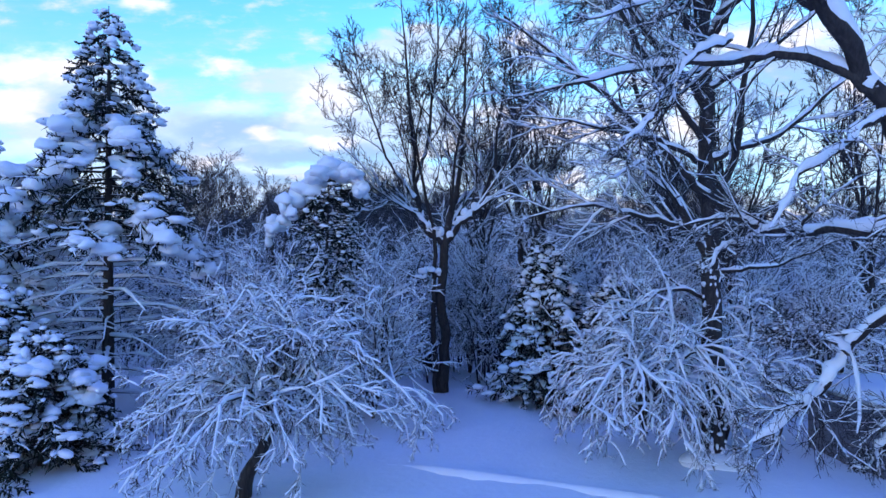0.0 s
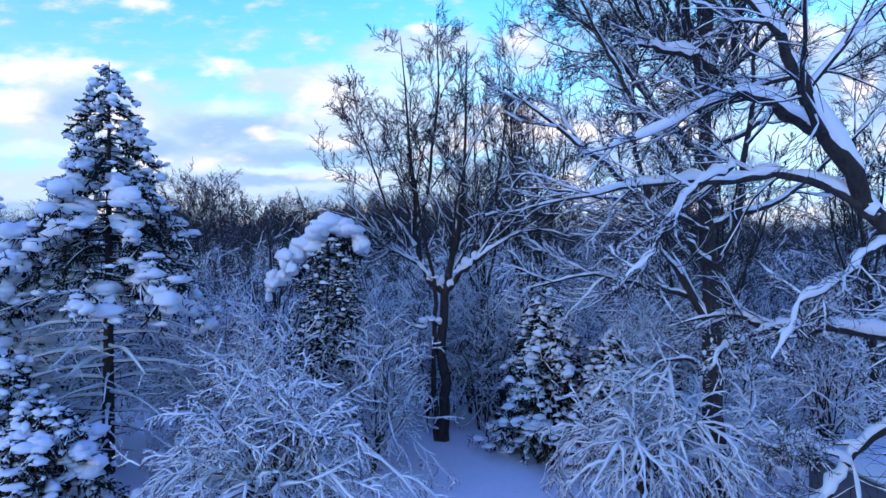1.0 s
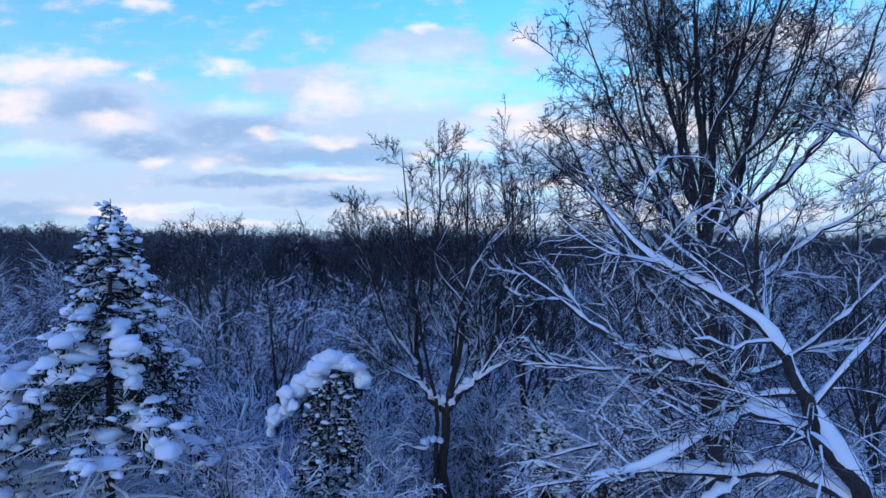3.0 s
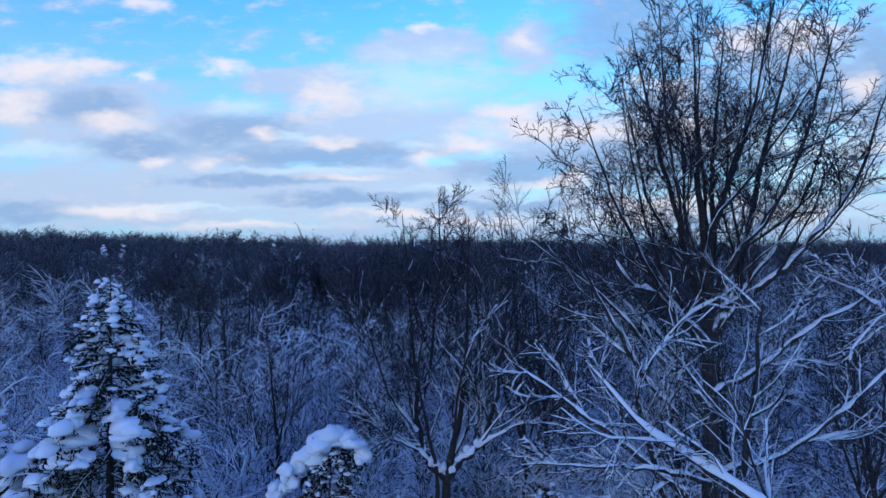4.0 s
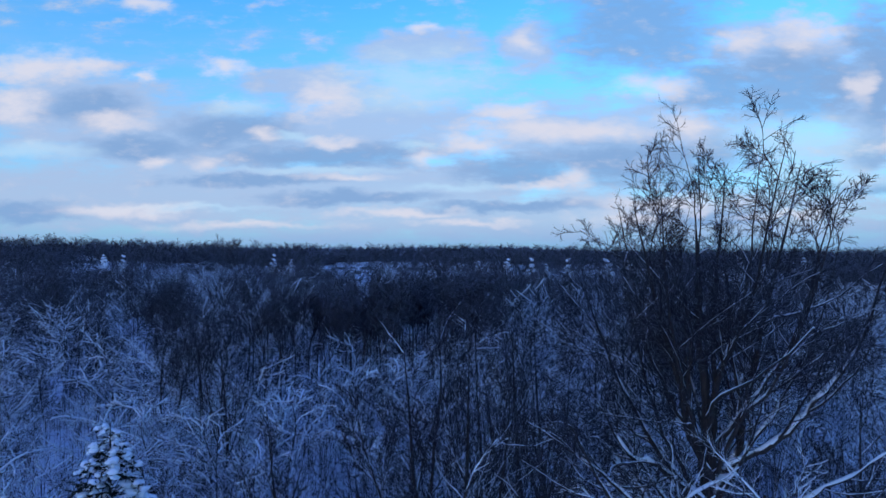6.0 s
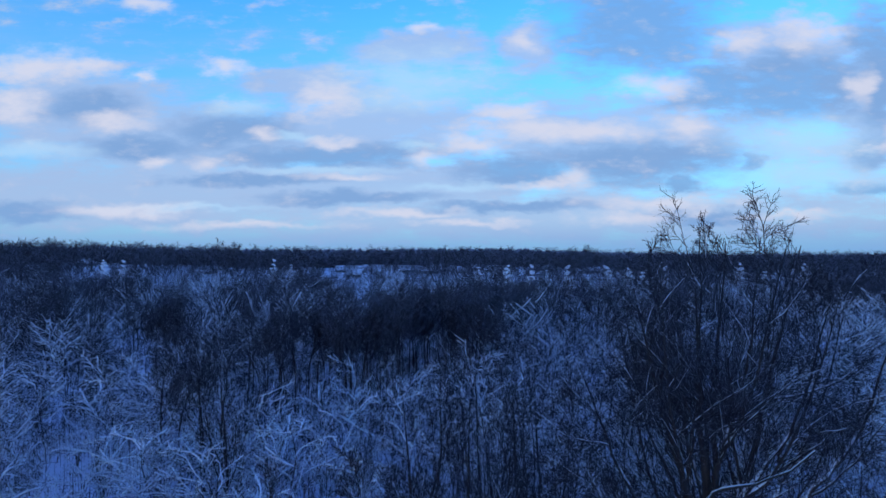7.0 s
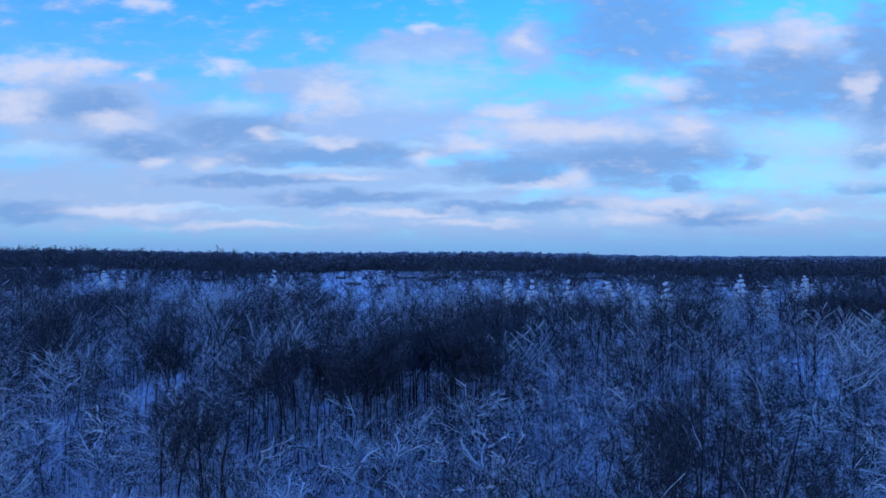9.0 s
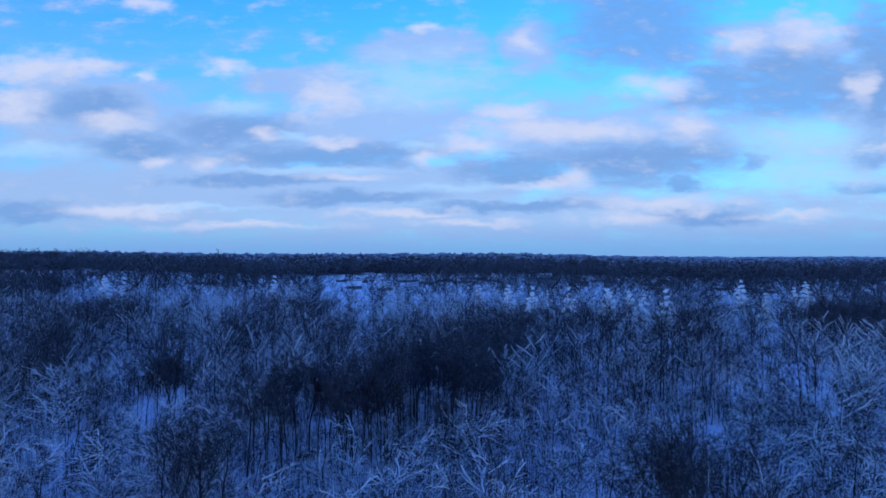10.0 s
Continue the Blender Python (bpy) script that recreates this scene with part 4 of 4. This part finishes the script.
def build_wood():
    g = np.random.default_rng(77)
    snowy = [wood_tree(g, height, spread, q) for q, height, spread in [(0.8, 9.5, 1.1), (1.0, 8, 1.3), (0.7, 11, 1.1), (0.9, 9, 1.2), (0.6, 12, 1.0)]]
    bare = [wood_tree(g, height, spread, q) for q, height, spread in [(0.3, 11, 1.0), (0.2, 12.5, 0.9)]]
    broom = [broom_tree(g, height, spread) for height, spread in [(15, 1.0), (16.5, 0.9), (14, 1.15), (15.5, 1.1)]]

    def plant(parts, label, x, y, s, lean=0.03):
        top = thing("bare_tree", label, "tree", "trees of the wood", (x, y, float(ground_z(x, y))))
        top.scale = (s * g.uniform(0.9, 1.15), s * g.uniform(0.9, 1.15), s)
        top.rotation_euler = (g.normal(0, lean), g.normal(0, lean), g.random() * 6.28)
        for name, me in parts:
            ob = part(name, me, top)
            if name != "trunk":
                ob["kind"] = "stuff"

    def any_of(kinds):
        return kinds[int(g.integers(len(kinds)))]

    y = 29.0
    while y < 124:
        width = 0.76 * y + 4
        x = -width
        while x < width:
            px, py = x + g.uniform(-1.8, 1.8), y + g.uniform(-2.2, 2.2)
            x += g.uniform(4.8, 7.2) + y * 0.012
            if in_garden(px, py) or (py < 33 and abs(px) < 5) or grove(px, py) > 0 or glade(px, py):
                continue
            s = g.uniform(0.8, 1.15) * float(np.interp(py, [30, 50, 75], [0.72, 0.88, 1.0]))
            if g.random() < (0.12 if py < 58 else 0.34) + (0.06 if px > 0.12 * py else 0.0):
                plant(any_of(bare), "leafless dark tree of the wood with bare twigs", px, py, s)
            else:
                plant(any_of(snowy), "leafless tree of the wood with snow on its branches", px, py, s)
        y += 5.4 + y * 0.014
    for a, b, w, d in GROVES:
        if b < 124:
            for _ in range(int(w * d * 0.24) + 2):
                q, r = g.random() * 6.28, math.sqrt(g.random())
                plant(any_of(broom), "tall slim leafless tree with a dense dark crown of twigs", a + w * r * math.cos(q), b + d * r * math.sin(q), g.uniform(0.86, 1.08), 0.02)
    # single tall trees whose crowns stand above the far woods
    for x, y, top in [(-117, 340, 29.0), (-124, 346, 28.0), (-110, 352, 27.5), (116, 500, 30.5), (-175, 470, 33.0), (-165, 476, 32.0), (-62, 300, 23.5), (70, 330, 23.0), (160, 380, 24.0), (-275, 400, 32.5), (-262, 405, 33.5), (-290, 398, 31.5)]:
        plant(any_of(broom), "tall leafless tree standing above the far wood", x, y, (top - float(ground_z(x, y))) / 15.5, 0.01)


def scatter(rng, near, far, spacing, grow, keep):
    """Spots over the fan of land ahead, wider apart farther off."""
    y, out = near, []
    while y < far:
        d = spacing + grow * (y - near)
        width = 0.78 * y + 6
        x = -width
        while x < width:
            px, py = x + rng.uniform(-0.45, 0.45) * d, y + rng.uniform(-0.5, 0.5) * d
            if keep(px, py):
                out.append((px, py))
            x += d * rng.uniform(0.75, 1.3)
        y += d * 0.85
    return np.array(out)


def joined(name, label, templates, spots, g, mat_of, category="woodland", low=0.8, high=1.2):
    """Many far plants in one mesh for each material."""
    rows = {}
    choice = g.integers(len(templates), size=len(spots))
    for i, template in enumerate(templates):
        where = spots[choice == i]
        if not len(where):
            continue
        s = g.uniform(low, high, len(where))
        u = where[:, 0] / where[:, 1]
        s = np.where((u > -0.22) & (u < 0.34) & (where[:, 1] > 300) & (where[:, 1] < 560), s * np.where(u < -0.03, 0.6, 0.9), s)  # young growth below the village
        a = g.random(len(where)) * 6.28
        z = ground_z(where[:, 0], where[:, 1])
        for key, (V, F) in template:
            x = V[None, :, 0] * np.cos(a)[:, None] - V[None, :, 1] * np.sin(a)[:, None]
            y = V[None, :, 0] * np.sin(a)[:, None] + V[None, :, 1] * np.cos(a)[:, None]
            W = np.stack([x * s[:, None] + where[:, :1], y * s[:, None] + where[:, 1:], V[None, :, 2] * s[:, None] + z[:, None]], -1)
            G = F[None] + (np.arange(len(where)) * len(V))[:, None, None]
            rows.setdefault(key, []).append((W.reshape(-1, 3), G.reshape(-1, F.shape[1])))
    for key, chunks in rows.items():
        tagged(new(name + "_" + key, mesh_of(name, chunks, mat_of[key])), label[key], category, kind="stuff")


def far_tree(g, height, wide, limbs, twigs, thick):
    P, R = curve([(0, 0, -0.5, 0.008 * height), (*g.normal(0, 0.3, 2), height * 0.55, 0.006 * height), (*g.normal(0, 0.8, 2), height, 0.03)], 4)
    L, LR = shoots(g, P, R, limbs, (0.22, 0.95), (30, 60), 0.5 * wide, 3, 0.1, 0.03, 0.5, thick * 1.3)
    T, TR = shoots(g, L, LR, twigs, (0.2, 1.0), (22, 60), 0.6, 2, 0.1, 0.03, 0.5, thick)
    U, UR = shoots(g, T, TR, 2, (0.2, 1.0), (22, 60), 0.75, 2, 0.1, 0.03, 0.5, thick * 0.8)
    return tube(P, R, 3), tube(L, LR, 3), spike(T, TR), spike(U, UR), (L, LR, T, TR)


def build_far_wood():
    g = np.random.default_rng(99)
    keep = lambda x, y: not in_village(x, y) and not glade(x, y)
    label = {"dark": "leafless dark trees of the far wood", "dusted": "dark far brush dusted with snow", "frosted": "far trees and brush with snow on their branches", "snow": "snow on the branches of the far wood"}
    mats = {"dark": TWIG, "frosted": FROSTED, "dusted": DUSTED, "snow": SNOW}
    templates = []
    for i in range(10):
        a, b, c, d, (L, LR, T, TR) = far_tree(g, g.uniform(14, 19), g.uniform(0.95, 1.3), 8, 8, 0.048)
        if i < 6:
            templates.append([("dark", a), ("dark", b), ("dark", c), ("dark", d)])
        else:
            templates.append([("dark", a), ("frosted", b), ("dusted", c), ("dark", d), ("snow", snow_on(g, L, LR, 0.7, 0.12, 3))])
    spots = scatter(g, 122, 330, 5.6, 0.018, keep)
    dark = np.array([grove(x, y) > g.normal(0, 0.12) or g.random() < 0.38 for x, y in spots])
    thick = np.array([(a + w * r * math.cos(q), b + d * r * math.sin(q)) for a, b, w, d in GROVES if b > 124 for q, r in zip(g.random(int(w * d * 0.16)) * 6.28, np.sqrt(g.random(int(w * d * 0.16))))])
    joined("middle_wood", label, templates[:6], np.concatenate([spots[dark], thick]), g, mats, low=0.75, high=1.05)
    joined("middle_thicket", label, templates[6:], spots[~dark], g, mats, low=0.45, high=0.8)
    templates = []
    for i in range(6):
        a, b, c, d, _ = far_tree(g, g.uniform(14, 19), g.uniform(1.1, 1.5), 6, 9, 0.1)
        templates.append([("dark", b), ("dark", c)])
    screen = np.array([(x + w * g.uniform(-1.1, 1.1), y + w * 0.4 + g.uniform(5, 16)) for x, y, w in HOUSES for _ in range(9)] + [(x + w * g.uniform(-1.0, 1.0), y - w * 0.4 - g.uniform(3, 22)) for x, y, w in HOUSES for _ in range(3)])
    joined("distant_wood", label, templates, np.concatenate([scatter(g, 330, 760, 10.0, 0.018, keep), screen]), g, mats)
    # beyond, only the rough roof of the woods can be told
    label["canopy"], mats["canopy"] = "dark rough canopy of the woods towards the horizon", CANOPY
    for name, near, far, gap, grow, wide, tall in (("distant_canopy", 740, 1600, 9.0, 0.012, 6.5, 7.5), ("horizon_canopy", 1600, 4400, 30.0, 0.03, 26.0, 8.0)):
        templates = [[("canopy", lumps(g, np.array([(0.0, 0.0, 6.0)]), np.array([(wide * g.uniform(0.8, 1.3), wide, tall * g.uniform(0.85, 1.15))]), 1, 0.35))] for _ in range(8)]
        joined(name, label, templates, scatter(g, near, far, gap, grow, keep), g, mats, low=0.55, high=1.2)
    # brush under the trees: frosted near the garden, darker with white stems farther in
    near, deep = [], []
    for i in range(12):
        lines = [curve([(0, 0, -0.1, 0.04), (0.3 * math.cos(q), 0.3 * math.sin(q), 1.8, 0.035), (1.4 * math.cos(q), 1.4 * math.sin(q), 3.2 * g.uniform(0.7, 1.3), 0.02)], 5) for q in np.linspace(0, 6.28, 6 if i > 5 else 7, endpoint=False)]
        P, R = np.concatenate([p for p, _ in lines]), np.concatenate([r for _, r in lines])
        T, TR = shoots(g, P, R, 7, (0.3, 1.0), (25, 65), 0.6, 2, 0.15, 0.0, 0.6, 0.032)
        U, UR = shoots(g, T, TR, 2, (0.3, 0.8), (25, 65), 0.9, 2, 0.15, 0.08, 0.6, 0.03 if i < 6 else 0.034)
        if i < 6:
            near.append([("frosted", tube(P, R, 3)), ("frosted", spike(T, TR)), ("dusted", spike(U, UR)), ("snow", snow_on(g, P, R, 0.8, 0.05, 3))])
        else:
            deep.append([("frosted", tube(P, R, 3)), ("frosted", spike(T, TR)), ("dark", spike(U, UR)), ("snow", snow_on(g, P, R, 0.8, 0.045, 3))])
    young = []
    for i in range(8):
        feet = g.normal(0, 1.1, (9, 2))
        tall = g.uniform(2.5, 6.5, 9)
        P = np.stack([np.column_stack([feet, np.full(9, -0.2)]), np.column_stack([feet + g.normal(0, 0.35, (9, 2)), tall])], 1)
        R = np.repeat(g.uniform(0.03, 0.05, 9)[:, None], 2, 1)
        T, TR = shoots(g, P, R, 7, (0.3, 0.95), (25, 60), 0.32, 2, 0.1, 0.05, 0.7, 0.022)
        young.append([("dark", spike(P, R)), ("dark" if i % 3 else "dusted", spike(T, TR))])
    free = lambda x, y: not in_garden(x, y) and not in_village(x, y) and not (glade(x, y) and math.sin(x * 1.7 + y * 2.3) < 0.75)
    joined("edge_brush", label, near, scatter(g, 27, 74, 4.2, 0.02, free), g, mats, "brush", 0.6, 1.6)
    joined("saplings", label, young, scatter(g, 30, 120, 3.4, 0.012, free), g, mats, "brush", 0.6, 1.2)
    joined("far_saplings", label, young, scatter(g, 120, 320, 5.0, 0.014, free), g, mats, "brush", 0.8, 1.5)
    joined("brush", label, deep, scatter(g, 74, 330, 5.4, 0.022, free), g, mats, "brush", 0.6, 1.5)


build_wood()
build_far_wood()


def far_conifers():
    """Snow-laden conifers that stand out of the far wood."""
    g = np.random.default_rng(55)
    spots = CONIFERS
    base = [conifer("snowy_conifer", "distant conifer weighed down with snow in the wood", g, (x, y, float(ground_z(x, y))), h, 0.27 * h, 18, 0.05, 4.6, -0.35, sub=1, tufts=6, sheltered=0.3, group="far snowy conifers") for x, y, h in spots[:3]]
    for i, (x, y, h) in enumerate(spots[3:]):
        copy_thing(base[i % 3], pose(x, y, float(ground_z(x, y)), 0, 0, g.random() * 360))


def build_house(where, turn, w, d, h, rise, g):
    house = thing("house", "small house with a snow-covered gable roof among the trees", "house", "houses of the village", where)
    house.rotation_euler = (0, 0, turn)
    wall = part("wall", box_mesh("wall", (w, d, h + 1), (0, 0, h / 2 - 0.5), BRICK, 0.03), house)
    bm = bmesh.new()
    hw, hd = w / 2 + 0.4, d / 2 + 0.5
    lo, hi = h - 0.15, h + rise
    pts = [(-hw, -hd, lo), (-hw, 0, hi), (-hw, hd, lo), (-hw, hd, lo + 0.35), (-hw, 0, hi + 0.4), (-hw, -hd, lo + 0.35)]
    a = [bm.verts.new(p) for p in pts]
    b = [bm.verts.new((-p[0], p[1], p[2])) for p in pts]
    bm.faces.new(a)
    bm.faces.new(b[::-1])
    for i in range(6):
        bm.faces.new((a[i], b[i], b[(i + 1) % 6], a[(i + 1) % 6]))
    bmesh.ops.recalc_face_normals(bm, faces=bm.faces)
    me = bpy.data.meshes.new("roof")
    bm.to_mesh(me)
    bm.free()
    me.materials.append(SNOW)
    part("roof", me, house, "roof under a thick sheet of snow")
    part("chimney", box_mesh("chimney", (0.7, 0.7, 1.8), (w * 0.25, d * 0.12, h + rise + 0.3), BRICK, 0.02), house)
    for x in (-w * 0.3, 0, w * 0.3):
        window = part("window", box_mesh("window", (1.3, 0.12, 1.3), (x, -d / 2 - 0.03, h * 0.55), TRIM, 0.01), house)
        part("pane", box_mesh("pane", (1.1, 0.08, 1.1), (x, -d / 2 - 0.07, h * 0.55), DARK, 0), window)


def village():
    g = np.random.default_rng(66)
    for x, y, w in HOUSES:
        build_house((x, y, float(ground_z(x, y))), g.uniform(-0.35, 0.35), w, w * 0.8, 2.3, g.uniform(3.2, 4.2), g)


def shed():
    top = thing("garden_shed", "low grey shed with a dark window and snow on its roof", "shed", "", (13.2, 16.9, 0))
    top.rotation_euler = (0, 0, radians(8))
    part("wall", box_mesh("wall", (2.9, 5.0, 1.9), (0, 0, 0.75), WALL, 0.02), top)
    part("roof", box_mesh("roof", (3.2, 5.4, 0.12), (0, 0, 1.76), WALL, 0.03), top, "grey eaves")
    bm = bmesh.new()
    bmesh.ops.create_cube(bm, size=1, matrix=Matrix.Translation((0, 0, 1.98)) @ Matrix.Diagonal((3.25, 5.45, 0.34, 1)))
    bmesh.ops.bevel(bm, geom=bm.edges[:], offset=0.14, segments=3, affect="EDGES")
    me = bpy.data.meshes.new("snow")
    bm.to_mesh(me)
    bm.free()
    me.materials.append(SNOW)
    for p in me.polygons:
        p.use_smooth = True
    part("snow", me, top, "thick rounded snow on the roof")
    window = part("window", box_mesh("window", (0.1, 0.7, 0.8), (-1.45, -0.6, 1.0), TRIM, 0.01), top)
    part("pane", box_mesh("pane", (0.08, 0.56, 0.66), (-1.48, -0.6, 1.0), DARK, 0), window)


def snow_ridge():
    """A low ridge standing in for a streak of light across the garden."""
    g = np.random.default_rng(8)
    P, R = curve([(-2.0, 17.85, -0.3, 0.24), (0.0, 17.1, -0.2, 0.27), (2.6, 16.0, -0.18, 0.29), (5.2, 14.9, -0.18, 0.3), (8, 13.6, -0.19, 0.29)], 40)
    R = R * (1 + 0.02 * g.normal(size=R.shape))
    tagged(new("snow_ridge", mesh_of("snow_ridge", [tube(P, R, 24)], SNOW)), "streak of light across the garden, shaped as a low smooth snow ridge", "snow", kind="structure")


far_conifers()
village()
shed()
snow_ridge()
